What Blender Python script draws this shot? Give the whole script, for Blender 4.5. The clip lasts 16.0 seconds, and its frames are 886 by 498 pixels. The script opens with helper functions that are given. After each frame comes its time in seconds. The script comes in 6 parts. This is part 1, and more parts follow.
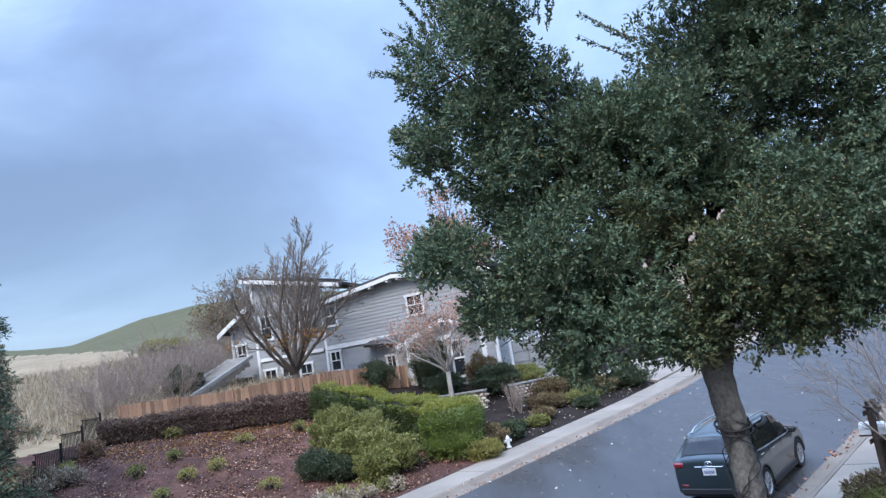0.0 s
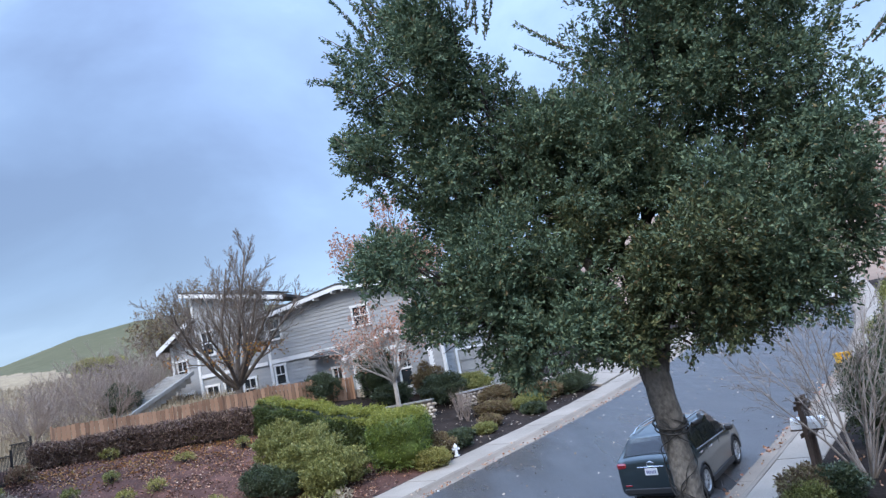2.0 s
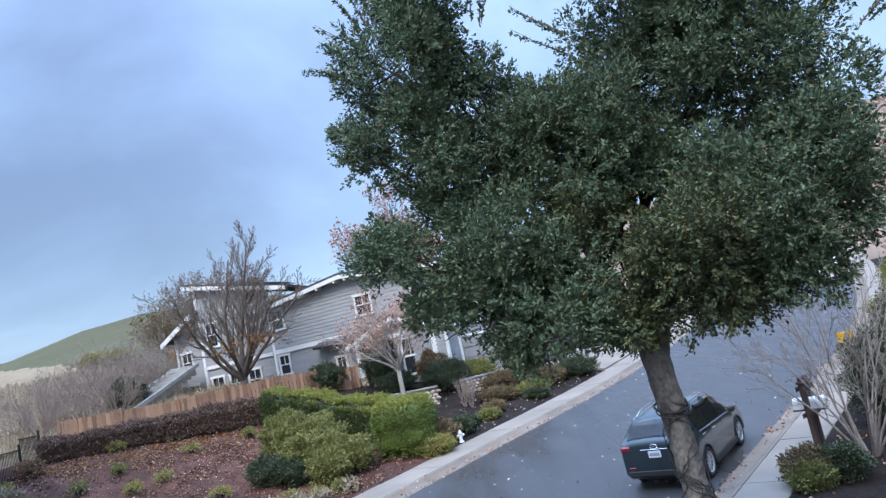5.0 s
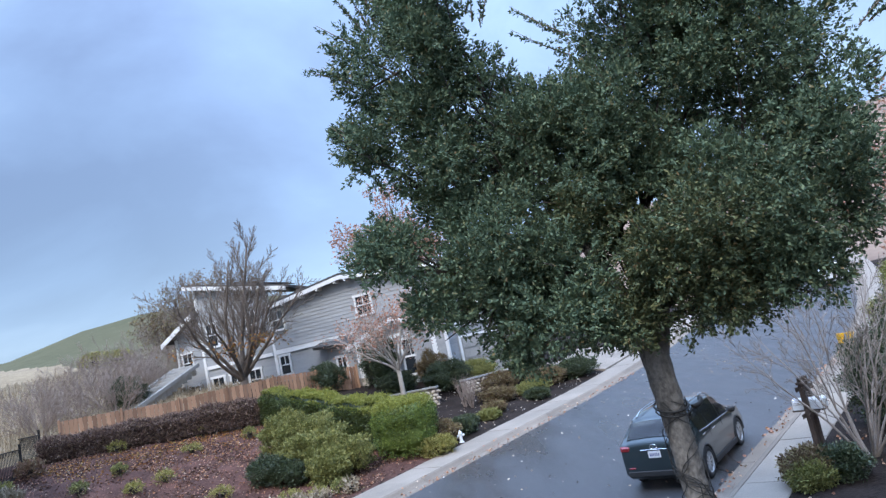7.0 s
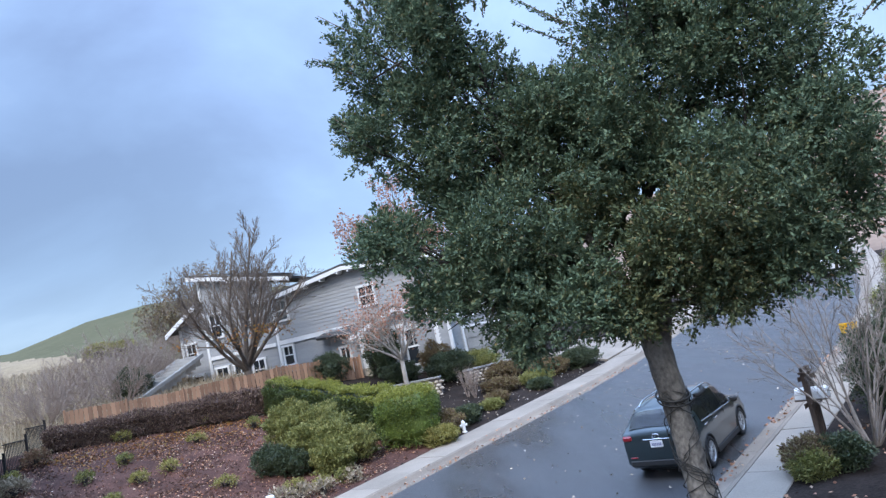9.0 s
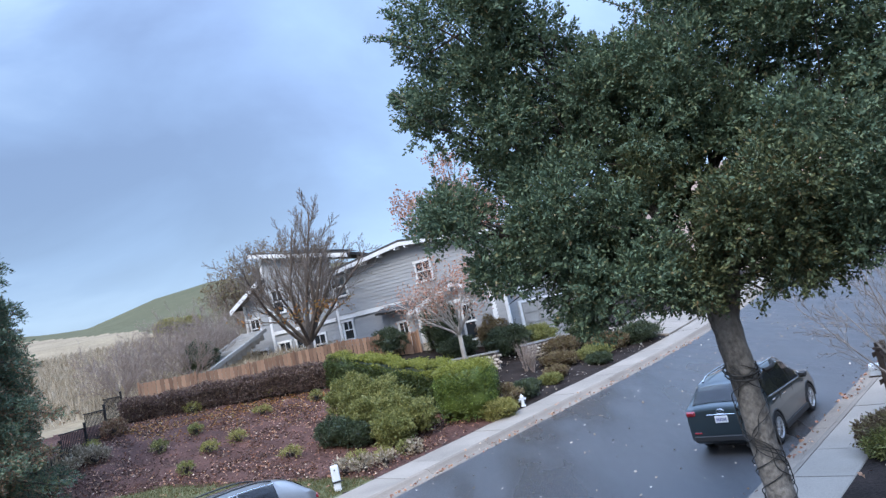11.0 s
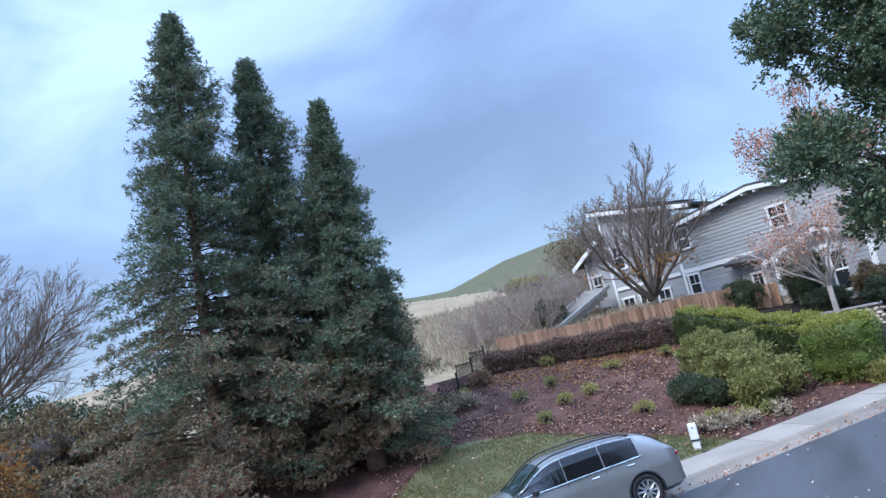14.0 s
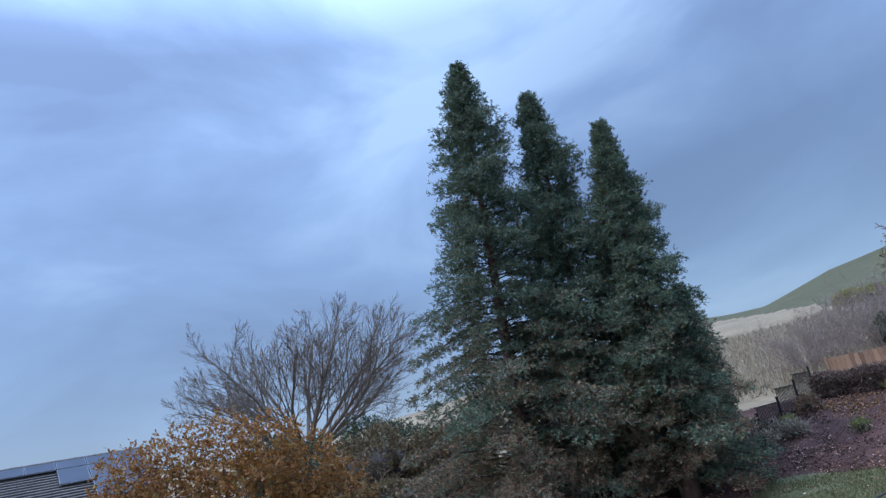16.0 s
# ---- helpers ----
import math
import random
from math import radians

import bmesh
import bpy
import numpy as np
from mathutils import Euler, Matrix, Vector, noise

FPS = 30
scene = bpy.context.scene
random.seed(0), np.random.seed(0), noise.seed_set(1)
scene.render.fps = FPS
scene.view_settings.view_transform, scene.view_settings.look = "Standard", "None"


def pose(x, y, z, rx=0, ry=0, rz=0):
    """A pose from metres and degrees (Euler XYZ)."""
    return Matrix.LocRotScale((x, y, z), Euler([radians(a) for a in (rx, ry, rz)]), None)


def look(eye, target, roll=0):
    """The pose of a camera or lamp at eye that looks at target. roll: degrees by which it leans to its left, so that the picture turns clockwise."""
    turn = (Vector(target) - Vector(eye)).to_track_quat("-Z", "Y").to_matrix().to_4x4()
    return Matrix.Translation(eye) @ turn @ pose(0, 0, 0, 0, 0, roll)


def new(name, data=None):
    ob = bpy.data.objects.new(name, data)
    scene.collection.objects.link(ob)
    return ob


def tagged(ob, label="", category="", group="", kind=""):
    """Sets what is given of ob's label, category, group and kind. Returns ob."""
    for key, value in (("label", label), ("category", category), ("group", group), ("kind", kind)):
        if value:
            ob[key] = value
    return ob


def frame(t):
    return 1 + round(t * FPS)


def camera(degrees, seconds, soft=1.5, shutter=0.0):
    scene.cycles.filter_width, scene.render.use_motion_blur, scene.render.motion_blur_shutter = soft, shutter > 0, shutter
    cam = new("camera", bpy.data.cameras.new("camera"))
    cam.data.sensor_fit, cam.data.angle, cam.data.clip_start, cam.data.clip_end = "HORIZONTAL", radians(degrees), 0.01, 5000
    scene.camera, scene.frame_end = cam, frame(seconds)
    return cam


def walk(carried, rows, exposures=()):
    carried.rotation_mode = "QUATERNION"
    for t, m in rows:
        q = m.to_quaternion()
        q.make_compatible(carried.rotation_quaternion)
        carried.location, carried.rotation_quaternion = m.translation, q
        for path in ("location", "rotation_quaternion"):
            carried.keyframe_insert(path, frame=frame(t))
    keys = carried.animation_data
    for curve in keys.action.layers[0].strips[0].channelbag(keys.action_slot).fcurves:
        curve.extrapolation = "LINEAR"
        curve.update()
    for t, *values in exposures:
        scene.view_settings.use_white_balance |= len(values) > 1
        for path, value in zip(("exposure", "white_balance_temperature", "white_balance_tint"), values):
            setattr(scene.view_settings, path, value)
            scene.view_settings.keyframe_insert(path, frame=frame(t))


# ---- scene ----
cam = camera(64.8, 16.0, soft=1.4)
walk(cam, [
    (0, pose(-0.031, 0.029, 0.067, 98.98, 9.38, 1.48)),
    (0.5, pose(0.018, 0.060, 0.073, 99.27, 9.61, -4.73)),
    (1, pose(0.028, 0.031, 0.042, 99.39, 10.29, -5.29)),
    (1.5, pose(0.016, 0.023, 0.040, 99.18, 10.80, -4.10)),
    (2, pose(0.017, 0.025, 0.022, 99.06, 11.00, -2.81)),
    (2.5, pose(0.014, -0.001, 0.023, 98.93, 11.09, -1.81)),
    (3, pose(0.003, -0.005, 0.028, 98.77, 11.27, -1.31)),
    (3.5, pose(0.014, -0.004, 0.021, 98.56, 11.55, -1.45)),
    (4, pose(0.054, 0.009, 0.033, 98.27, 11.96, -1.96)),
    (6.5, pose(0.050, -0.005, 0.012, 98.01, 12.02, -2.74)),
    (7, pose(0.048, -0.014, 0.010, 98.14, 12.01, -2.46)),
    (7.5, pose(0.059, -0.024, 0.017, 98.16, 11.95, -2.33)),
    (8, pose(0.063, -0.034, 0.004, 98.07, 11.94, -2.44)),
    (10.5, pose(0.009, -0.032, 0.008, 96.42, 12.36, 0.49)),
    (11, pose(-0.008, -0.025, 0.001, 96.39, 12.14, 2.49)),
    (11.5, pose(-0.011, -0.036, -0.006, 96.29, 11.91, 4.56)),
    (12, pose(-0.042, -0.034, 0.006, 96.10, 11.80, 7.15)),
    (12.5, pose(-0.067, -0.050, -0.024, 95.93, 11.88, 9.65)),
    (13, pose(-0.089, -0.040, -0.034, 96.12, 12.16, 14.16)),
    (13.5, pose(-0.097, -0.011, -0.011, 97.02, 12.51, 21.33)),
    (14, pose(-0.119, -0.011, 0.028, 98.99, 12.71, 30.56)),
    (14.5, pose(-0.076, 0.047, 0.017, 101.54, 12.55, 40.03)),
    (15, pose(-0.062, 0.108, -0.010, 104.05, 12.03, 48.41)),
    (15.5, pose(-0.033, 0.090, -0.041, 105.73, 11.71, 53.65)),
    (16, pose(-0.006, 0.076, -0.050, 106.21, 11.66, 55.42)),
], exposures=[(0, 0.52, 6330, 10), (12.5, 0.57, 6330, 10), (13.5, 0.66, 6130, 10), (14.5, 0.34, 6050, 10), (16, 0.0, 5900, 10)])

# ---- light ----
world = bpy.data.worlds.new("sky")
scene.world = world
world.use_nodes = True
wn, wl = world.node_tree.nodes, world.node_tree.links
wn.clear()


def wnode(kind, **props):
    n = wn.new(kind)
    for k, v in props.items():
        n.inputs[k].default_value = v
    return n


sky = wn.new("ShaderNodeTexSky")
sky.sky_type, sky.sun_disc = "NISHITA", False
sky.sun_elevation, sky.sun_rotation = radians(38), radians(200)
co = wn.new("ShaderNodeTexCoord")
mp = wn.new("ShaderNodeMapping")
mp.inputs["Scale"].default_value = (1.0, 1.0, 2.3)
mp.inputs["Rotation"].default_value = (radians(14), radians(-20), 0)
mp.inputs["Location"].default_value = (3.7, 1.2, 0.4)
cl = wnode("ShaderNodeTexNoise", Scale=2.0, Detail=7.0, Roughness=0.52, Distortion=0.5)
ramp = wn.new("ShaderNodeValToRGB")
ramp.color_ramp.elements[0].position, ramp.color_ramp.elements[0].color = 0.37, (0.205, 0.285, 0.475, 1)
ramp.color_ramp.elements[1].position, ramp.color_ramp.elements[1].color = 0.66, (0.43, 0.585, 0.84, 1)
mid = ramp.color_ramp.elements.new(0.52)
mid.color = (0.275, 0.395, 0.64, 1)
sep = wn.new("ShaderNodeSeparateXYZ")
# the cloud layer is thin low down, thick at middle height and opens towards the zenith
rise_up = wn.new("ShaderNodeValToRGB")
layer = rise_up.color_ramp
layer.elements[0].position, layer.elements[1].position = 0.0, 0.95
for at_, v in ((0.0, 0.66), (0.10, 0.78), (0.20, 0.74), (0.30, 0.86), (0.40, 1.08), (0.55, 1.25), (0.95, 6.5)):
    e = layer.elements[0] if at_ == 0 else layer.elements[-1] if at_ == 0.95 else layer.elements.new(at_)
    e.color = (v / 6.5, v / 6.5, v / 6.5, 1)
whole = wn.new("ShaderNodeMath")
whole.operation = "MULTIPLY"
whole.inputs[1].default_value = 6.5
grow_light = wn.new("ShaderNodeVectorMath")
grow_light.operation = "SCALE"
bg1, bg2, both, wout = (wn.new(k) for k in ("ShaderNodeBackground", "ShaderNodeBackground", "ShaderNodeAddShader", "ShaderNodeOutputWorld"))
bg1.inputs["Strength"].default_value = 0.05
bg2.inputs["Strength"].default_value = 0.9
turn_sky = wn.new("ShaderNodeMapping")
turn_sky.inputs["Rotation"].default_value = (0, 0, radians(16))
wl.new(co.outputs["Generated"], turn_sky.inputs["Vector"])
wl.new(turn_sky.outputs[0], mp.inputs["Vector"])
wl.new(mp.outputs[0], cl.inputs["Vector"])
wl.new(cl.outputs["Fac"], ramp.inputs[0])
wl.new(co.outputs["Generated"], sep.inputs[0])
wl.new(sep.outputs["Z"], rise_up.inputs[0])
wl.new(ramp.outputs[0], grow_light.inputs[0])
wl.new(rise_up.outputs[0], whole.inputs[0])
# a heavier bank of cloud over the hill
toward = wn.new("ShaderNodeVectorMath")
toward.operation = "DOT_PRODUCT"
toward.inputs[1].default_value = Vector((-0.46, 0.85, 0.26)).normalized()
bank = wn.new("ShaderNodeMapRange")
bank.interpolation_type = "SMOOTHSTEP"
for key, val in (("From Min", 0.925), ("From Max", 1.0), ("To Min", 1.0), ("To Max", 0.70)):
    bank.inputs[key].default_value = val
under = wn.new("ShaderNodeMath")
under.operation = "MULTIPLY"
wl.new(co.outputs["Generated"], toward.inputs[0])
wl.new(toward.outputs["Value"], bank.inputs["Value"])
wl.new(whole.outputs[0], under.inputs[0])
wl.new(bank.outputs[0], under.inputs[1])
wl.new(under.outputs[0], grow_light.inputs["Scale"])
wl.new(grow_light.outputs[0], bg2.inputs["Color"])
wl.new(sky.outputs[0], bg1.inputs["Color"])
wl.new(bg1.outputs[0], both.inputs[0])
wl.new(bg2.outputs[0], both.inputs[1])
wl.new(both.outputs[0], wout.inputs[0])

sun_data = bpy.data.lights.new("sun", "SUN")
sun_data.energy, sun_data.angle, sun_data.color = 2.2, radians(25), (1.0, 0.95, 0.88)
sun = new("sun", sun_data)
sun.matrix_world = look((0, 0, 60), (20, 46, 0))


# ---- materials ----
def material(name, dark, light, scale=4.0, rough=0.8, bump=0.2, metal=0.0, fine=60.0, island=0.0, space="Object", coat=0.0, detail=5.0, stretch=(1, 1, 1), spec=0.5, each=0.0, wet=0.0):
    """Two tones mixed by a large and a fine noise, a bump from the fine one; island: share of the tone that changes from piece to piece."""
    m = bpy.data.materials.new(name)
    m.use_nodes = True
    n, l = m.node_tree.nodes, m.node_tree.links
    b = n["Principled BSDF"]
    tc = n.new("ShaderNodeTexCoord")
    mapping = n.new("ShaderNodeMapping")
    mapping.inputs["Scale"].default_value = stretch
    l.new(tc.outputs[space], mapping.inputs["Vector"])
    big, small = n.new("ShaderNodeTexNoise"), n.new("ShaderNodeTexNoise")
    big.inputs["Scale"].default_value, big.inputs["Detail"].default_value = scale, detail
    small.inputs["Scale"].default_value, small.inputs["Detail"].default_value = fine, 4.0
    l.new(mapping.outputs[0], big.inputs["Vector"])
    l.new(mapping.outputs[0], small.inputs["Vector"])
    add = n.new("ShaderNodeMath")
    add.operation = "MULTIPLY_ADD"
    add.inputs[1].default_value, add.inputs[2].default_value = 0.5, 0.0
    l.new(small.outputs["Fac"], add.inputs[0])
    half = n.new("ShaderNodeMath")
    half.operation = "MULTIPLY_ADD"
    half.inputs[1].default_value = 0.5
    l.new(big.outputs["Fac"], half.inputs[0])
    l.new(add.outputs[0], half.inputs[2])
    fac = half.outputs[0]
    cr = n.new("ShaderNodeMapRange")
    cr.inputs["From Min"].default_value, cr.inputs["From Max"].default_value = 0.33, 0.67
    l.new(fac, cr.inputs["Value"])
    fac = cr.outputs[0]
    if island:
        geo = n.new("ShaderNodeNewGeometry")
        mixv = n.new("ShaderNodeMix")
        mixv.inputs[0].default_value = island
        l.new(fac, mixv.inputs[2])
        l.new(geo.outputs["Random Per Island"], mixv.inputs[3])
        fac = mixv.outputs[0]
    if each:
        info = n.new("ShaderNodeObjectInfo")
        mixo = n.new("ShaderNodeMix")
        mixo.inputs[0].default_value = each
        l.new(fac, mixo.inputs[2])
        l.new(info.outputs["Random"], mixo.inputs[3])
        fac = mixo.outputs[0]
    if wet:
        damp = n.new("ShaderNodeMapRange")
        for key, val in (("From Min", 0.38), ("From Max", 0.62), ("To Min", rough - wet), ("To Max", rough + wet)):
            damp.inputs[key].default_value = val
        l.new(big.outputs["Fac"], damp.inputs["Value"])
        l.new(damp.outputs[0], b.inputs["Roughness"])
    colour = n.new("ShaderNodeMix")
    colour.data_type = "RGBA"
    colour.inputs[6].default_value, colour.inputs[7].default_value = (*dark, 1), (*light, 1)
    l.new(fac, colour.inputs[0])
    l.new(colour.outputs[2], b.inputs["Base Color"])
    b.inputs["Roughness"].default_value, b.inputs["Metallic"].default_value = rough, metal
    b.inputs["Coat Weight"].default_value = coat
    b.inputs["Specular IOR Level"].default_value = spec
    if bump:
        bp = n.new("ShaderNodeBump")
        bp.inputs["Strength"].default_value, bp.inputs["Distance"].default_value = bump, 0.02
        l.new(small.outputs["Fac"], bp.inputs["Height"])
        l.new(bp.outputs[0], b.inputs["Normal"])
    return m


def foliage(name, tones, rough=0.5, sheer=0.25):
    """Leaves: a ramp of tones picked leaf by leaf, with a little light let through."""
    m = bpy.data.materials.new(name)
    m.use_nodes = True
    n, l = m.node_tree.nodes, m.node_tree.links
    b, out = n["Principled BSDF"], n["Material Output"]
    geo = n.new("ShaderNodeNewGeometry")
    cr = n.new("ShaderNodeValToRGB")
    cr.color_ramp.elements[0].position, cr.color_ramp.elements[-1].position = 0.0, 1.0
    for i, (at_, tone) in enumerate(tones):
        e = cr.color_ramp.elements[0] if i == 0 else cr.color_ramp.elements[-1] if i == len(tones) - 1 else cr.color_ramp.elements.new(at_)
        e.position, e.color = at_, (*tone, 1)
    l.new(geo.outputs["Random Per Island"], cr.inputs[0])
    l.new(cr.outputs[0], b.inputs["Base Color"])
    b.inputs["Roughness"].default_value = rough
    tr = n.new("ShaderNodeBsdfTranslucent")
    l.new(cr.outputs[0], tr.inputs["Color"])
    mx = n.new("ShaderNodeMixShader")
    mx.inputs[0].default_value = sheer
    l.new(b.outputs[0], mx.inputs[1])
    l.new(tr.outputs[0], mx.inputs[2])
    l.new(mx.outputs[0], out.inputs["Surface"])
    return m


def plain(name, colour, rough=0.5, metal=0.0, coat=0.0):
    return material(name, tuple(v * 0.9 for v in colour), tuple(min(1, v * 1.08) for v in colour), 3.0, rough, 0.0, metal, 40.0, coat=coat)


ASPHALT = material("asphalt", (0.031, 0.031, 0.033), (0.067, 0.067, 0.069), 0.35, 0.42, 0.45, fine=55, detail=11, wet=0.17, stretch=(1.8, 0.4, 1))
CONCRETE = material("concrete", (0.17, 0.142, 0.112), (0.31, 0.262, 0.212), 0.8, 0.8, 0.25, fine=35, each=0.25)
KERBSTONE = material("stained_kerb", (0.12, 0.096, 0.074), (0.26, 0.212, 0.165), 0.9, 0.85, 0.3, fine=30, each=0.3)
MULCH = material("bark_mulch", (0.030, 0.016, 0.013), (0.135, 0.068, 0.053), 1.2, 0.95, 1.0, fine=16, detail=8, spec=0.15)
SOIL = material("dark_soil", (0.010, 0.008, 0.007), (0.042, 0.031, 0.026), 1.5, 0.95, 1.0, fine=18, detail=8, spec=0.1)
LAWN = material("lawn", (0.065, 0.068, 0.026), (0.14, 0.135, 0.055), 0.9, 0.9, 1.0, fine=22, detail=8)
DRY = material("dry_grass", (0.16, 0.115, 0.062), (0.31, 0.235, 0.14), 0.25, 0.95, 1.0, fine=3.0, detail=8)
GREEN = material("green_hill", (0.074, 0.073, 0.038), (0.122, 0.112, 0.064), 0.05, 0.95, 0.5, fine=0.9, detail=8, spec=0.1)
BROWNHILL = material("brown_hill", (0.16, 0.105, 0.075), (0.26, 0.18, 0.125), 0.08, 0.95, 0.4, fine=0.8)
BARK = material("grey_bark", (0.036, 0.033, 0.030), (0.20, 0.185, 0.166), 4.0, 0.9, 1.0, fine=24, stretch=(1, 1, 0.75), detail=8)
BARKCREPE = material("smooth_tan_bark", (0.15, 0.12, 0.098), (0.33, 0.275, 0.23), 6.0, 0.75, 0.2, fine=30, stretch=(1, 1, 0.3))
BARKPALE = material("pale_bark", (0.30, 0.26, 0.22), (0.52, 0.47, 0.41), 6.0, 0.8, 0.3, fine=30, stretch=(1, 1, 0.3))
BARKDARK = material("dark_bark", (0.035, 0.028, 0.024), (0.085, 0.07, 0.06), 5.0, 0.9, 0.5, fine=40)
BARKTWIG = material("twig_bark", (0.090, 0.068, 0.053), (0.21, 0.165, 0.13), 5.0, 0.9, 0.0, fine=40)
BARKSHRUB = material("shrub_bark", (0.17, 0.128, 0.104), (0.33, 0.262, 0.218), 5.0, 0.9, 0.0, fine=40)
BARKRED = material("redwood_bark", (0.085, 0.045, 0.032), (0.19, 0.105, 0.075), 5.0, 0.95, 0.9, fine=30, stretch=(1, 1, 0.2))
OAKLEAF = foliage("oak_leaf", [(0, (0.060, 0.098, 0.060)), (0.6, (0.098, 0.152, 0.088)), (0.96, (0.165, 0.215, 0.115)), (1, (0.27, 0.23, 0.12))], 0.75, 0.2)
# warmer leaves of the lower crown, also darkened to stand for shade there
OAKWARMSHADE = foliage("oak_leaf_warm_shaded", [(0, (0.046, 0.062, 0.028)), (0.55, (0.088, 0.112, 0.046)), (0.92, (0.150, 0.155, 0.062)), (1, (0.22, 0.145, 0.07))], 0.75, 0.15)
REDLEAF = foliage("redwood_spray", [(0, (0.058, 0.090, 0.060)), (0.6, (0.118, 0.170, 0.108)), (1, (0.200, 0.240, 0.140))], 0.8, 0.2)
RUSTLEAF = foliage("rusty_spray", [(0, (0.150, 0.090, 0.058)), (0.6, (0.290, 0.165, 0.098)), (1, (0.235, 0.205, 0.110))], 0.75, 0.15)
BARKCHIP = foliage("bark_chip", [(0, (0.042, 0.022, 0.017)), (0.6, (0.112, 0.058, 0.043)), (1, (0.18, 0.11, 0.085))], 0.9, 0.0)
HEDGELEAF = foliage("hedge_leaf", [(0, (0.034, 0.052, 0.018)), (0.6, (0.070, 0.098, 0.030)), (1, (0.150, 0.175, 0.045))], 0.45, 0.2)
# yellow-green top leaves, with light from above put into their brightness
HEDGETOP = foliage("hedge_lit_top", [(0, (0.132, 0.154, 0.031)), (0.6, (0.253, 0.264, 0.050)), (1, (0.396, 0.374, 0.077))], 0.5, 0.25)
BOXLEAF = foliage("box_leaf", [(0, (0.060, 0.092, 0.022)), (0.6, (0.135, 0.188, 0.040)), (1, (0.28, 0.33, 0.065))], 0.45, 0.25)
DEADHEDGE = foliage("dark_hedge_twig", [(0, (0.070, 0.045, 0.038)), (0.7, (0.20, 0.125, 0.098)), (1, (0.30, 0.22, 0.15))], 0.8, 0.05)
OLIVE = foliage("olive_leaf", [(0, (0.098, 0.110, 0.034)), (0.6, (0.205, 0.212, 0.060)), (1, (0.36, 0.33, 0.11))], 0.6, 0.2)
SHRUBLEAF = foliage("dark_shrub_leaf", [(0, (0.023, 0.036, 0.021)), (0.7, (0.058, 0.081, 0.036)), (1, (0.111, 0.124, 0.055))], 0.5, 0.15)
YELLOWLEAF = foliage("lime_leaf", [(0, (0.163, 0.163, 0.044)), (0.6, (0.300, 0.275, 0.075)), (1, (0.450, 0.388, 0.150))], 0.6, 0.25)
BROWNLEAF = foliage("brown_shrub_leaf", [(0, (0.083, 0.054, 0.033)), (0.5, (0.180, 0.117, 0.063)), (1, (0.240, 0.210, 0.090))], 0.7, 0.2)
ORANGELEAF = foliage("autumn_leaf", [(0, (0.163, 0.069, 0.022)), (0.35, (0.338, 0.135, 0.035)), (0.75, (0.43, 0.205, 0.045)), (1, (0.250, 0.213, 0.050))], 0.55, 0.3)
PINKLEAF = foliage("faded_red_leaf", [(0, (0.26, 0.115, 0.07)), (0.6, (0.46, 0.225, 0.145)), (1, (0.58, 0.36, 0.25))], 0.6, 0.3)
LITTER = foliage("fallen_leaf", [(0, (0.184, 0.069, 0.040)), (0.45, (0.368, 0.172, 0.098)), (0.8, (0.44, 0.25, 0.14)), (1, (0.60, 0.47, 0.36))], 0.7, 0.0)
PALELITTER = foliage("pale_fallen_leaf", [(0, (0.25, 0.18, 0.12)), (0.5, (0.45, 0.38, 0.30)), (1, (0.65, 0.60, 0.54))], 0.7, 0.0)
STRAW = foliage("straw", [(0, (0.212, 0.162, 0.102)), (0.6, (0.365, 0.297, 0.204)), (1, (0.476, 0.408, 0.306))], 0.8, 0.2)
GRASSBLADE = foliage("grass_blade", [(0, (0.066, 0.072, 0.022)), (0.6, (0.125, 0.122, 0.038)), (1, (0.22, 0.165, 0.07))], 0.6, 0.25)
SIDING = material("grey_siding", (0.27, 0.28, 0.285), (0.38, 0.385, 0.39), 1.2, 0.75, 0.1, fine=25, stretch=(0.3, 0.3, 3))
WHITE = material("white_trim", (0.66, 0.66, 0.65), (0.80, 0.80, 0.79), 2.0, 0.55, 0.05)
ROOFING = material("dark_shingle", (0.035, 0.034, 0.034), (0.085, 0.08, 0.078), 2.0, 0.9, 0.6, fine=14)
TILEROOF = material("brown_roof_tile", (0.060, 0.050, 0.044), (0.125, 0.105, 0.09), 2.0, 0.85, 0.4, fine=14, island=0.3)
FENCEWOOD = material("cedar_board", (0.15, 0.080, 0.048), (0.46, 0.27, 0.165), 1.5, 0.8, 0.4, fine=25, each=0.75, stretch=(1, 1, 0.15))
STONE = material("rubble_stone", (0.30, 0.24, 0.18), (0.60, 0.53, 0.45), 2.5, 0.85, 0.6, fine=14, each=0.6)
MORTAR = material("mortar", (0.16, 0.13, 0.11), (0.24, 0.20, 0.17), 3, 0.9, 0.4)
BLACKIRON = material("black_iron", (0.012, 0.012, 0.013), (0.03, 0.03, 0.032), 6, 0.55, 0.1, metal=0.3)
GLASS = bpy.data.materials.new("window_glass")
GLASS.use_nodes = True
_g = GLASS.node_tree.nodes["Principled BSDF"]
_g.inputs["Base Color"].default_value, _g.inputs["Roughness"].default_value, _g.inputs["Specular IOR Level"].default_value = (0.02, 0.025, 0.03, 1), 0.05, 0.8
CARTEAL = plain("dark_teal_paint", (0.020, 0.036, 0.043), 0.3, 0.3, 1.0)
CARSILVER = plain("grey_metallic_paint", (0.23, 0.228, 0.222), 0.32, 0.5, 1.0)
CARGLASS = plain("tinted_car_glass", (0.022, 0.024, 0.027), 0.06, coat=1.0)
SCREENGLASS = plain("windscreen_glass", (0.05, 0.085, 0.085), 0.06)
RUBBER = plain("tyre_rubber", (0.018, 0.018, 0.019), 0.85)
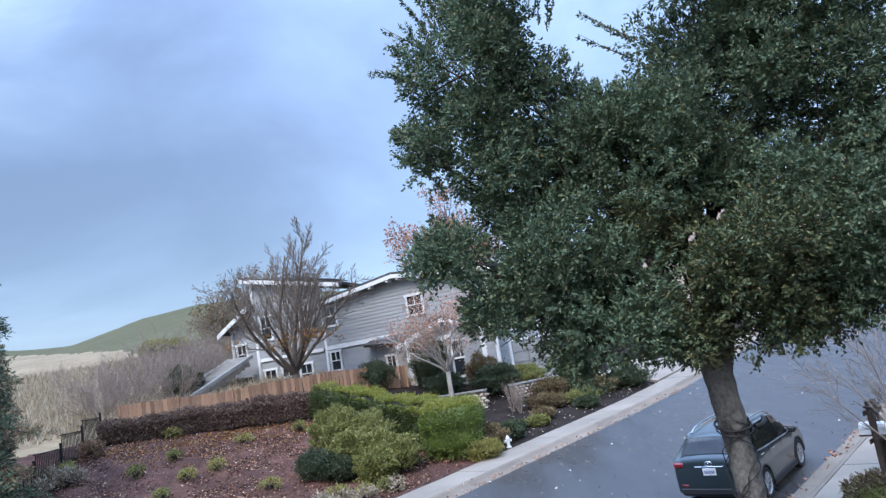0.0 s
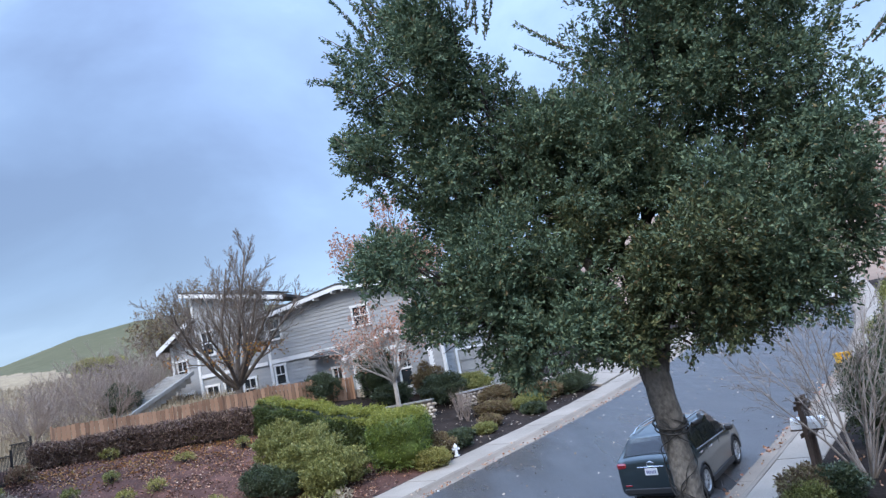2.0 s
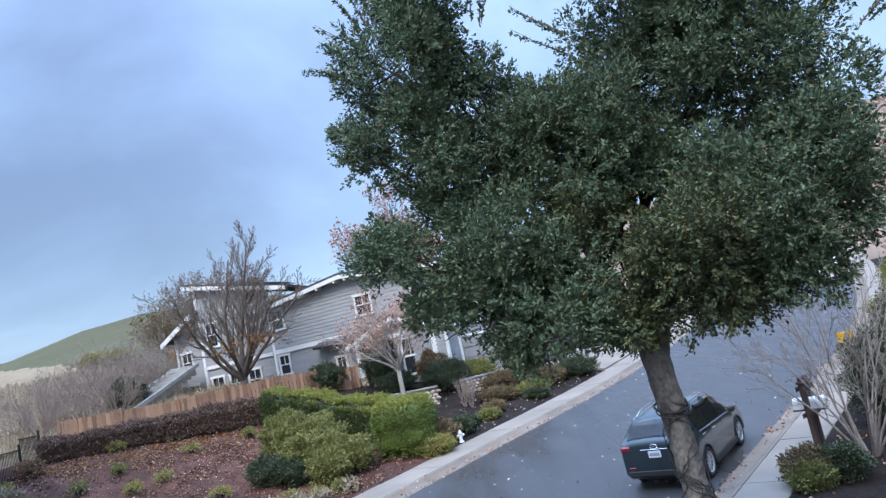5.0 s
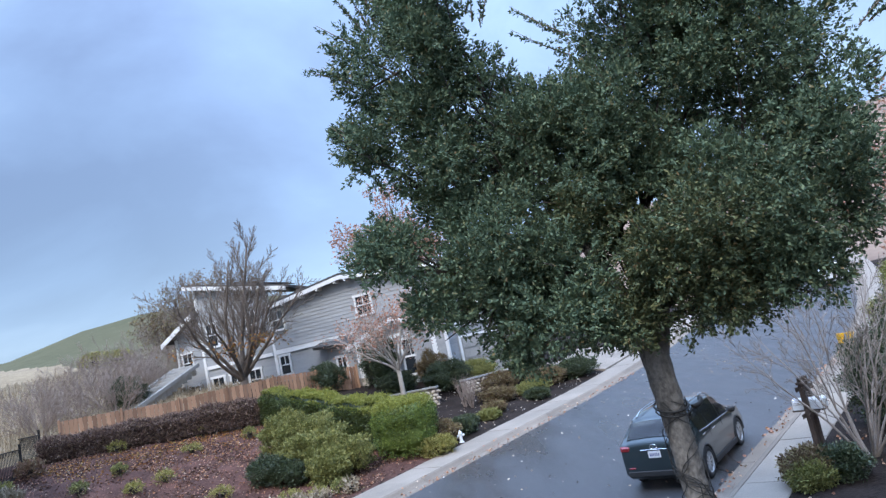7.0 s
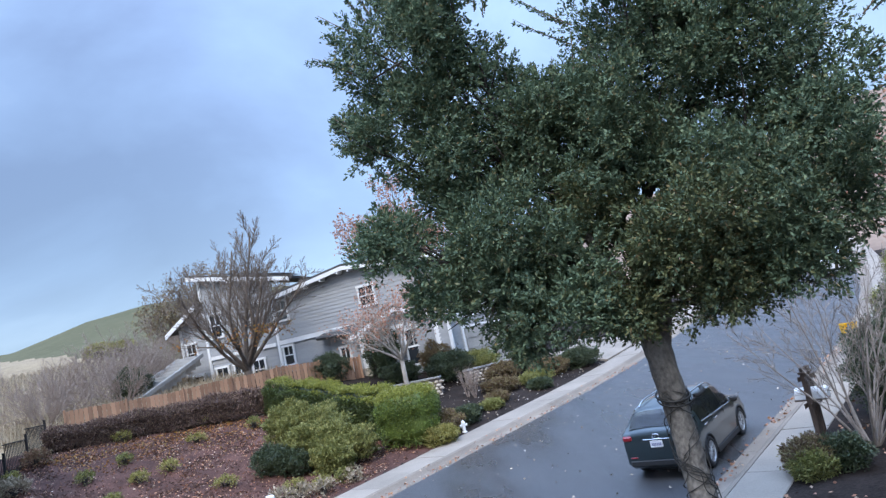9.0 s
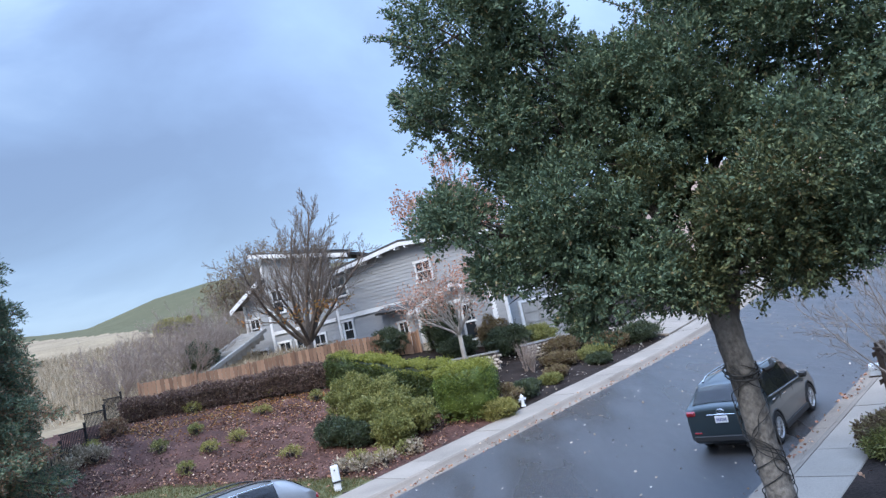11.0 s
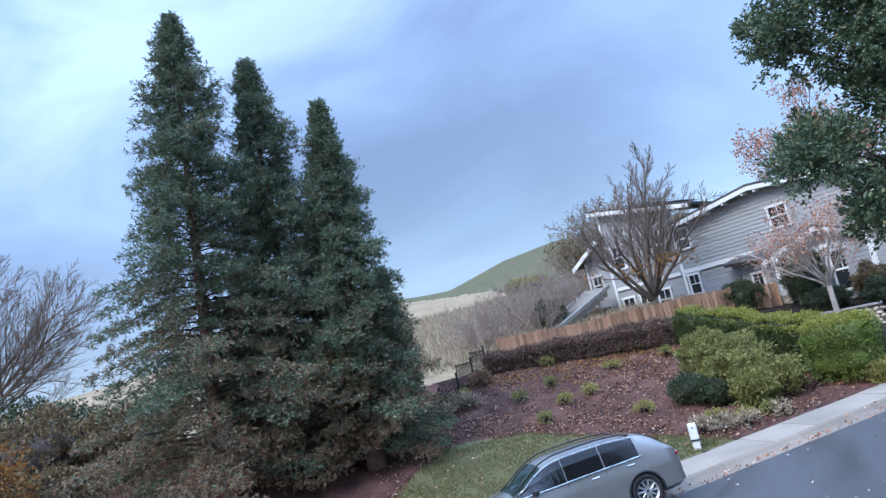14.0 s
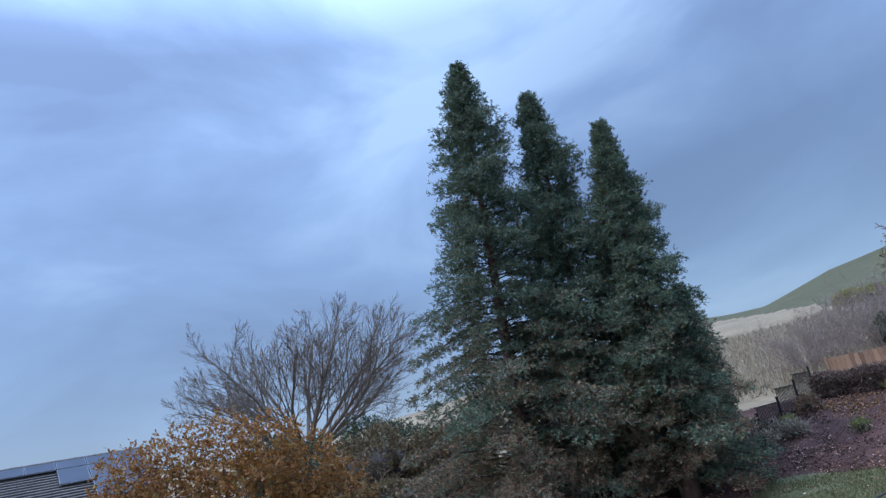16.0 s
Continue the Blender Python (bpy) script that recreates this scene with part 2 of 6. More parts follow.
CLADDING = plain("black_plastic", (0.020, 0.021, 0.023), 0.6)
ALLOY = plain("alloy_wheel", (0.52, 0.53, 0.54), 0.35, 0.8)
CHROME = plain("chrome", (0.75, 0.75, 0.76), 0.12, 1.0)
REDLENS = plain("red_lens", (0.24, 0.007, 0.012), 0.2, coat=1.0)
PLATE = plain("plate_white", (0.74, 0.75, 0.78), 0.5)
PLATEINK = plain("plate_ink", (0.12, 0.14, 0.28), 0.6)
PANEL = material("solar_cell", (0.030, 0.035, 0.048), (0.055, 0.062, 0.082), 1.0, 0.42, 0.0, spec=0.25)
PANELRIM = plain("panel_rim", (0.28, 0.29, 0.31), 0.4, 0.7)
ROUGHWOOD = material("dark_post_wood", (0.040, 0.027, 0.021), (0.095, 0.066, 0.05), 4, 0.85, 0.6, fine=30, stretch=(1, 1, 0.2))
WHITEMETAL = plain("white_metal", (0.76, 0.77, 0.78), 0.45)
FLAGRED = material("red_cloth", (0.42, 0.015, 0.035), (0.58, 0.035, 0.06), 2, 0.85, 0.1, fine=200)
FLAGPINK = plain("pale_print", (0.66, 0.30, 0.32), 0.85)
YELLOW = plain("yellow_plastic", (0.85, 0.48, 0.015), 0.5)
WIRE = plain("black_wire", (0.012, 0.012, 0.012), 0.6)
STEPSTONE = material("weathered_step", (0.26, 0.25, 0.235), (0.40, 0.39, 0.365), 1.5, 0.85, 0.3)


# ---- building helpers ----
def mesh_of(name, verts, faces, *mats):
    me = bpy.data.meshes.new(name)
    me.from_pydata([tuple(v) for v in verts], [], faces)
    for m in mats:
        me.materials.append(m)
    me.update()
    return me


def thing(name, at_=(0, 0, 0), turn=0.0, label="", category="", group="", kind=""):
    e = new(name)
    e.matrix_world = pose(*at_, 0, 0, turn)
    return tagged(e, label, category, group, kind)


def part(name, bm, mat, parent=None, label="", smooth=False, kind=""):
    """Links a bmesh (or a mesh) as one object under parent."""
    if isinstance(bm, bpy.types.Mesh):
        me = bm
    else:
        me = bpy.data.meshes.new(name)
        bm.to_mesh(me)
        bm.free()
    if mat is not None and not me.materials:
        me.materials.append(mat)
    if smooth:
        me.polygons.foreach_set("use_smooth", [True] * len(me.polygons))
    ob = new(name, me)
    if parent is not None:
        ob.parent = parent
    return tagged(ob, label, kind=kind)


def box(bm, lo, hi, bevel=0.0, m=None):
    """A box between two corners, its edges rounded off, added to bm."""
    got = bmesh.ops.create_cube(bm, size=1.0)["verts"]
    lo, hi = Vector(lo), Vector(hi)
    for v in got:
        v.co = Vector(((v.co[i] + 0.5) * (hi[i] - lo[i]) + lo[i]) for i in range(3))
        if m is not None:
            v.co = m @ v.co
    if bevel:
        es = {e for v in got for e in v.link_edges}
        bmesh.ops.bevel(bm, geom=list(es), offset=bevel, segments=1, affect="EDGES")
    return bm


def boxes(*spans, bevel=0.0, m=None):
    bm = bmesh.new()
    for lo, hi in spans:
        box(bm, lo, hi, bevel, m)
    return bm


def tube_data(paths, verts, faces):
    """Adds tapered tubes: each path is (points, radii, sides)."""
    for pts, radii, sides in paths:
        first = len(verts)
        n = len(pts)
        for i, (p, r) in enumerate(zip(pts, radii)):
            d = Vector(pts[min(i + 1, n - 1)]) - Vector(pts[max(i - 1, 0)])
            d = d.normalized() if d.length > 1e-6 else Vector((0, 0, 1))
            a = d.orthogonal().normalized() if abs(d.z) > 0.9 else d.cross(Vector((0, 0, 1))).normalized()
            b = d.cross(a)
            for k in range(sides):
                w = 2 * math.pi * k / sides
                verts.append(Vector(p) + (a * math.cos(w) + b * math.sin(w)) * r)
        for i in range(n - 1):
            for k in range(sides):
                o, q = first + i * sides, (k + 1) % sides
                faces.append((o + k, o + q, o + sides + q, o + sides + k))
        faces.append(tuple(first + (n - 1) * sides + k for k in range(sides)))
    return verts, faces


def tubes(name, paths, mat):
    verts, faces = tube_data(paths, [], [])
    me = mesh_of(name, verts, faces, mat)
    me.polygons.foreach_set("use_smooth", [True] * len(me.polygons))
    return me


def unit(v):
    return v / np.maximum(np.linalg.norm(v, axis=-1, keepdims=True), 1e-9)


def leaf_mesh(name, rng, at_, way, length, width, mats, pick=None):
    """Many folded leaves in one mesh: four corners each, from a foot along a way."""
    n = len(at_)
    way = unit(way)
    side = unit(np.cross(way, rng.normal(size=(n, 3))))
    lift = np.cross(side, way)
    ln = (length * rng.uniform(0.7, 1.3, n))[:, None]
    wd = (width * rng.uniform(0.7, 1.3, n))[:, None]
    fold = rng.uniform(0.05, 0.35, n)[:, None] * wd
    v = np.empty((n, 4, 3), np.float32)
    v[:, 0], v[:, 2] = at_, at_ + way * ln
    v[:, 1] = at_ + way * ln * 0.45 + side * wd * 0.5 + lift * fold
    v[:, 3] = at_ + way * ln * 0.45 - side * wd * 0.5 + lift * fold
    me = bpy.data.meshes.new(name)
    me.vertices.add(4 * n)
    me.vertices.foreach_set("co", v.ravel())
    me.loops.add(4 * n)
    me.loops.foreach_set("vertex_index", np.arange(4 * n, dtype=np.int32))
    me.polygons.add(n)
    me.polygons.foreach_set("loop_start", np.arange(0, 4 * n, 4, dtype=np.int32))
    for m in mats:
        me.materials.append(m)
    if pick is not None:
        me.polygons.foreach_set("material_index", pick.astype(np.int32))
    me.update()
    me.validate()
    return me


def sprigs(rng, centre, out, count, length, spread):
    """Leaf feet and ways along short twigs that start at centre and go out."""
    n = len(centre)
    along = rng.uniform(0, 1, (n, count, 1))
    way = unit(out[:, None, :] + rng.normal(0, spread, (n, count, 3)))
    at_ = centre[:, None, :] + out[:, None, :] * along * length + rng.normal(0, 0.02, (n, count, 3))
    return at_.reshape(-1, 3), way.reshape(-1, 3)


def ramify(rng, p, d, length, radius, level, paths, tips, kids=8, angle=0.65, ratio=0.5, lift=0.1, wild=0.15, bare=0.22, fine=0.004):
    """A limb of a leafless tree that carries side shoots along its length, each with shoots of its own."""
    steps = (3, 4, 6, 7, 8)[min(level, 4)]
    pts, radii, ways = [Vector(p)], [radius], []
    d = Vector(d).normalized()
    end = max(fine * 0.7, radius * 0.22)
    for i in range(steps):
        d = (d + Vector(rng.normal(0, wild * 0.5, 3)) + Vector((0, 0, lift / steps * 3))).normalized()
        ways.append(d)
        pts.append(pts[-1] + d * length / steps)
        radii.append(radius + (end - radius) * ((i + 1) / steps) ** 0.8)
    paths.append((pts, radii, 8 if radius > 0.08 else 5 if radius > 0.03 else 3))
    if level == 0:
        tips += [(pts[-1], d), (pts[-2], d)]
        return
    turn0 = rng.uniform(0, 6.28)
    for k in range(kids):
        u = bare + (1 - bare) * (k + rng.random()) / kids
        j = min(int(u * steps), steps - 1)
        q = pts[j].lerp(pts[j + 1], u * steps - j)
        along = ways[j]
        a = along.orthogonal().normalized()
        w = turn0 + 2.4 * k + rng.normal(0, 0.3)
        side = a * math.cos(w) + along.cross(a) * math.sin(w)
        ang = angle * rng.uniform(0.6, 1.25)
        way = along * math.cos(ang) + side * math.sin(ang)
        r_at = radii[j] + (radii[j + 1] - radii[j]) * (u * steps - j)
        ramify(rng, q, way, length * ratio * (1.25 - 0.75 * u) * rng.uniform(0.7, 1.25), max(fine, r_at * 0.55), level - 1, paths, tips, max(4, kids - 1), angle, ratio, lift, wild, 0.15, fine)


# ---- the lie of the land: the street runs at 42 degrees and climbs ----
TH = radians(42)
SN, CS = math.sin(TH), math.cos(TH)


def W(s, c):
    """World x, y of a place s metres along the street and c metres to its side."""
    return s * SN + c * CS, s * CS - c * SN


def street(x, y):
    return x * SN + y * CS, x * CS - y * SN


def bend(s):
    u = np.maximum(0, np.asarray(s, float) - 25) / 42
    return np.where(u < 1.2, -5.5 * u * u, -5.5 * (1.44 + 2.4 * (u - 1.2)))


def road_z(s):
    s = np.clip(np.asarray(s, float), -60, 120)
    u = np.maximum(0, s - 25) / 42
    return -4.7 + 0.05 * s + np.where(u < 1.2, 2.1 * u * u, 2.1 * 1.44 + 2.1 * 2.4 * (u - 1.2) * 0.6)


def ground_z(x, y):
    s, c = street(np.asarray(x, float), np.asarray(y, float))
    cc = c - bend(np.minimum(s, 120))
    z = road_z(s)
    left = 0.15 + np.interp(-16.8 - cc, (0, 3, 12, 15, 25, 40, 60, 100), (0, 0.42, 2.75, 3.2, 4.3, 6.2, 9.5, 13))
    right = 0.15 + np.interp(cc + 3.9, (0, 4, 12, 40, 100), (0, 0.1, 0.8, 3, 6))
    z = z + np.where(cc < -16.4, left - 0.005, np.where(cc > -4.4, right - 0.005, -0.2))
    h = np.hypot(x, y)
    az = np.degrees(np.arctan2(x, y))
    line = np.interp(az, (-180, -100, -75, -60, -48, -34, -31.4, -28.8, -24, -20, -12, 0, 20, 30, 37, 45, 70, 180), (0.03, 0.04, 0.05, 0.042, 0.085, 0.098, 0.094, 0.093, 0.117, 0.127, 0.125, 0.1, 0.13, 0.17, 0.187, 0.17, 0.08, 0.03))
    far = line * np.minimum(h, 170) - np.maximum(0, h - 170) * 0.02
    k = np.clip((h - 75) / 75, 0, 1)
    k = k * k * (3 - 2 * k)
    return z * (1 - k) + far * k


def gz(x, y):
    return float(ground_z(x, y))


def on_ground(s, c, lift=0.0):
    x, y = W(s, c)
    return Vector((x, y, gz(x, y) + lift))


# ---- ground ----
az_list = np.concatenate([np.arange(-180, -96, 6), np.arange(-96, 50, 0.5), np.arange(50, 180, 6)])
r_list = np.concatenate([np.arange(0.6, 45, 0.3), 45 * 1.035 ** np.arange(0, 120)])
LAWN_S, LAWN_C = (1, 3, 4.4, 6.5, 9.3, 12.1, 13.1), (-17, -19.5, -21.3, -23.3, -22.4, -19, -16.8)


def build_ground():
    A_, R_ = np.meshgrid(np.radians(az_list), r_list, indexing="ij")
    x, y = R_ * np.sin(A_), R_ * np.cos(A_)
    z = ground_z(x, y)
    rough = np.clip((R_ - 3) / 10, 0, 1) * 0.05
    s, c = street(x, y)
    cc = c - bend(np.minimum(s, 120))
    off = (cc < -17.2) | (cc > -3.6)
    wob = np.sin(x * 2.1 + 1.3 * np.sin(y * 1.7)) * np.sin(y * 2.6 + 0.9 * np.sin(x * 1.9))
    z = z + np.where(off, wob * rough, 0)
    na, nr = x.shape
    verts = np.stack([x, y, z], -1).reshape(-1, 3).tolist()
    i, j = np.meshgrid(np.arange(na), np.arange(nr - 1), indexing="ij")
    i2 = (i + 1) % na
    quads = np.stack([i * nr + j, i * nr + j + 1, i2 * nr + j + 1, i2 * nr + j], -1).reshape(-1, 4)
    faces = quads.tolist()
    hub = len(verts)
    verts.append([0, 0, gz(0.01, 0.01)])
    for k in range(na):
        faces.append([hub, k * nr, ((k + 1) % na) * nr])
    me = mesh_of("ground", verts, faces, SOIL, MULCH, LAWN, DRY, GREEN, BROWNHILL)
    P = np.array(verts)[quads].mean(1)
    s, c = street(P[:, 0], P[:, 1])
    cc = c - bend(np.minimum(s, 120))
    d = -16.8 - cc
    h, az = np.hypot(P[:, 0], P[:, 1]), np.degrees(np.arctan2(P[:, 0], P[:, 1]))
    pick = np.zeros(len(P), int)
    pick[(d > 0) & (d < 14.5) & (s < 19.6)] = 1
    edge = np.interp(s, LAWN_S, LAWN_C, left=-16.8, right=-16.8)
    pick[(d > 0) & (c > edge) & (s > 1) & (s < 13.1)] = 2
    pick[(d > 14.5) & ((s < 22) | (az < -14))] = 3
    pick[(h > np.interp(az, (-60, -32, -27, -21, -14), (120, 112, 88, 64, 56))) & (az < 15)] = 4
    pick[(h > 60) & (az >= 15)] = 5
    me.polygons.foreach_set("material_index", np.concatenate([pick, np.zeros(na, int)]).astype(np.int32))
    me.polygons.foreach_set("use_smooth", [True] * len(me.polygons))
    return tagged(new("ground", me), "sloping ground of bark mulch, lawn and grassy hills", "ground", kind="structure")


ground = build_ground()


def ribbon(name, s_list, profile, mat, smooth=True):
    """A strip swept along the street; profile: (c, height over the road)."""
    verts, faces = [], []
    for s in s_list:
        b, z = float(bend(s)), float(road_z(s))
        for c, up in profile:
            x, y = W(s, c + b)
            verts.append((x, y, z + up))
    n = len(profile)
    for i in range(len(s_list) - 1):
        for k in range(n - 1):
            o = i * n + k
            faces.append((o, o + 1, o + n + 1, o + n))
    me = mesh_of(name, verts, faces, mat)
    if smooth:
        me.polygons.foreach_set("use_smooth", [True] * len(me.polygons))
    return me


S_ALL = [float(v) for v in np.arange(-45, 118, 1.0)]
road = tagged(new("road", ribbon("road", S_ALL, [(-14.9, 0.0), (-14.0, 0.02), (-12, 0.06), (-10.25, 0.08), (-8.5, 0.06), (-6.5, 0.02), (-5.6, 0.0)], ASPHALT)), "damp dark grey asphalt street climbing a hill", "road", kind="structure")


def sweep_bar(name, s0, s1, profile, mat, parent, steps=2):
    """A closed bar along the street between s0 and s1."""
    verts, faces = [], []
    n = len(profile)
    for i in range(steps + 1):
        s = s0 + (s1 - s0) * i / steps
        b, z = float(bend(s)), float(road_z(s))
        for c, up in profile:
            verts.append((*W(s, c + b), z + up))
    for i in range(steps):
        for k in range(n):
            q = (k + 1) % n
            faces.append((i * n + k, i * n + q, (i + 1) * n + q, (i + 1) * n + k))
    faces += [tuple(range(n - 1, -1, -1)), tuple(range(steps * n, steps * n + n))]
    return part(name, mesh_of(name, verts, faces, mat), None, parent)


for side, gut, sgn, back in (("kerb_far", -14.86, -1, -16.8), ("kerb_near", -5.64, 1, -4.0)):
    kerb = thing(side, label="rolled concrete kerb and gutter along the street", category="kerb", kind="structure")
    for k in range(36):
        s0 = -20 + k * 2.6
        prof = [(gut, -0.2), (gut, 0.004), (gut + sgn * 0.34, 0.012), (gut + sgn * 0.42, 0.06), (gut + sgn * 0.5, 0.125), (gut + sgn * 0.6, 0.15), (gut + sgn * 0.6, -0.2)]
        sweep_bar("kerb_stone", s0, s0 + 2.588, prof, KERBSTONE, kerb)
    walkway = thing(side.replace("kerb", "pavement"), label="pale concrete footpath with scored joints", category="pavement", kind="structure")
    for k in range(62):
        s0 = -20 + k * 1.5
        lift = 0.152 + 0.004 * math.sin(k * 2.3)
        prof = [(gut + sgn * 0.612, -0.1), (gut + sgn * 0.612, lift - 0.008), (gut + sgn * 0.63, lift), (back - sgn * 0.02, lift + 0.012), (back, lift), (back, -0.1)]
        sweep_bar("slab", s0, s0 + 1.485, prof, CONCRETE, walkway, 1)
# driveway apron of the house up the street
drive = thing("driveway", label="pale concrete driveway beside the planting bed", category="driveway", kind="structure")
for k in range(4):
    sweep_bar("slab", 33.2 + k * 1.5, 34.68 + k * 1.5, [(-22.5, 0.0), (-22.5, 1.05), (-19.5, 0.62), (-16.82, 0.24), (-16.82, -0.1)], CONCRETE, drive, 1)


# ---- trees and plants ----
def oak():
    rng = np.random.default_rng(11)
    base = Vector((3.02, 8.3, gz(3.02, 8.3) - 0.05))
    t = thing("oak_tree", base, label="evergreen live oak with dense dark foliage and wired trunk", category="tree")
    R0 = Vector(base)

    def rel(*p):
        return Vector(p) - R0

    stem = [rel(3.04, 8.3, -4.2), rel(3.03, 8.32, -3.6), rel(3.02, 8.36, -2.7), rel(2.99, 8.46, -2.0), rel(2.96, 8.47, -1.2), rel(2.92, 8.49, -0.5), rel(2.9, 8.5, -0.25)]
    fine_stem = [stem[i].lerp(stem[i + 1], k / 8) for i in range(len(stem) - 1) for k in range(8)] + [stem[-1]]
    girth = np.interp(np.linspace(0, 6, len(fine_stem)), range(7), (0.25, 0.19, 0.16, 0.152, 0.156, 0.165, 0.10))
    bole = tubes("trunk", [(fine_stem, [float(g) for g in girth], 20)], BARK)
    for v in bole.vertices:
        q = v.co * 1.0
        push = 0.018 * noise.noise(q * 5.5) + 0.012 * noise.noise(q * 14) + 0.02 * noise.noise(Vector((q.x * 3, q.y * 3, q.z * 1.4)))
        v.co += Vector((v.normal.x, v.normal.y, 0)) * push
    part("trunk", bole, None, t, "grey fissured trunk leaning slightly")
    lobes = ((0.65, 9.00, 3.82, 0.91), (-0.03, 8.82, 2.72, 0.44), (0.87, 8.98, 2.69, 0.82), (0.02, 8.62, 1.14, 0.51), (1.18, 8.95, 1.16, 1.02), (0.68, 8.60, 0.45, 0.56), (1.77, 9.36, 2.53, 1.15), (1.75, 8.65, 0.40, 0.95), (1.34, 8.52, -0.09, 0.42), (2.57, 8.96, 2.0, 1.15), (3.51, 8.86, 2.89, 1.23), (3.72, 8.55, 3.87, 0.98))
    lobes += ((4.6, 8.41, 3.1, 1.45), (4.75, 8.05, 4.15, 1.25), (3.88, 8.48, 4.97, 0.83), (5.02, 7.7, 2.05, 0.80), (4.60, 7.77, 1.29, 1.17), (5.02, 7.50, 0.81, 0.69), (3.43, 7.81, 0.75, 0.76), (3.25, 7.86, 0.42, 0.52), (2.30, 8.37, 0.12, 0.52), (3.62, 8.05, 0.05, 0.40), (4.41, 7.88, 0.42, 0.70), (4.66, 7.73, 0.05, 0.40), (1.21, 8.94, 4.79, 0.95))
    lobes += ((2.88, 8.77, 0.98, 0.63), (2.52, 8.77, 1.23, 0.52), (3.09, 8.48, 0.49, 0.51), (2.35, 9.03, 2.86, 0.71), (1.53, 9.10, 3.27, 0.63), (3.87, 8.49, 1.69, 0.75), (1.45, 9.01, 0.78, 0.66), (3.52, 8.0, -0.12, 0.42), (2.56, 8.3, -0.05, 0.46), (3.9, 7.9, 0.1, 0.5), (0.72, 8.85, 1.85, 0.5))
    fork_a, fork_b = rel(2.88, 8.5, -0.3), rel(2.95, 8.48, -0.3)
    limbs = []
    for i, (x, y, z, r) in enumerate(lobes):
        end = rel(x, y, z)
        start = fork_a if x < 3 else fork_b
        mid_ = start.lerp(end, 0.45) + Vector((0, 0.5, 0.25)) + Vector(rng.normal(0, 0.12, 3))
        w = 0.028 + 0.018 * r
        limbs.append(([start, start.lerp(mid_, 0.5) + Vector(rng.normal(0, 0.05, 3)), mid_, end + Vector((0, 0.35 * r, 0))], (w, w * 0.8, w * 0.55, 0.012), 6))
        for k in range(7):
            q = mid_.lerp(end, rng.uniform(0.2, 1.0))
            tip = end + Vector(unit(rng.normal(size=3))) * r * 0.85
            limbs.append(([q, q.lerp(tip, 0.5) + Vector(rng.normal(0, 0.06, 3)), tip], (0.02, 0.012, 0.004), 4))
    for pts, w in (([rel(2.93, 8.48, -0.75), rel(3.08, 8.44, -0.25), rel(3.22, 8.4, 0.35), rel(3.45, 8.45, 1.2)], 0.135), ([rel(2.9, 8.5, -0.6), rel(2.74, 8.5, -0.1), rel(2.6, 8.55, 0.45), rel(2.3, 8.7, 1.3)], 0.115), ([rel(2.66, 8.52, 0.2), rel(2.2, 8.6, 0.6), rel(1.6, 8.7, 0.9), rel(0.9, 8.8, 1.3)], 0.055)):
        limbs.append((pts, (w, w * 0.85, w * 0.7, w * 0.35), 9))
    for path in limbs:
        if len(path[0]) == 4:
            part("limb", tubes("limb", [path], BARK if path[1][0] > 0.1 else BARKDARK), None, t)
    part("twigwork", tubes("twigwork", [q for q in limbs if len(q[0]) == 3], BARKDARK), None, t, kind="stuff")
    feet, ways, warm = [], [], []
    for x, y, z, r in lobes:
        # clumps over the lobe's surface and some within it
        r *= 0.9
        m = int(15 * r * r) + 7
        spots = unit(rng.normal(size=(m, 3)))
        spots = spots * r * np.where(rng.random((m, 1)) < 0.75, rng.uniform(0.66, 0.86, (m, 1)), rng.uniform(0.1, 0.55, (m, 1))) * np.array([1, 1.25, 1])
        n = int(1250 * r * r / m) + 14
        small = rng.uniform(0.26, 0.42, (m, 1, 1)) * (0.35 + 0.65 * r)
        dirs = unit(rng.normal(size=(m, n, 3)))
        centre = np.array(rel(x, y, z)) + spots[:, None, :] + dirs * small * rng.uniform(0.1, 1, (m, n, 1)) ** 0.45
        out = unit(dirs * 0.9 + unit(spots)[:, None, :] * 0.5 + rng.normal(0, 0.45, (m, n, 3)) + np.array([0, 0, 0.3]))
        a, b = sprigs(rng, centre.reshape(-1, 3), out.reshape(-1, 3), 14, 0.17, 0.6)
        feet.append(a), ways.append(b)
        # low middle lobes mostly take the warm tone with shade in its colour
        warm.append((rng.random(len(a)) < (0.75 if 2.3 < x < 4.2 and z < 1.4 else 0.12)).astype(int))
    # long leafy shoots that stand out of the crown
    shoots = []
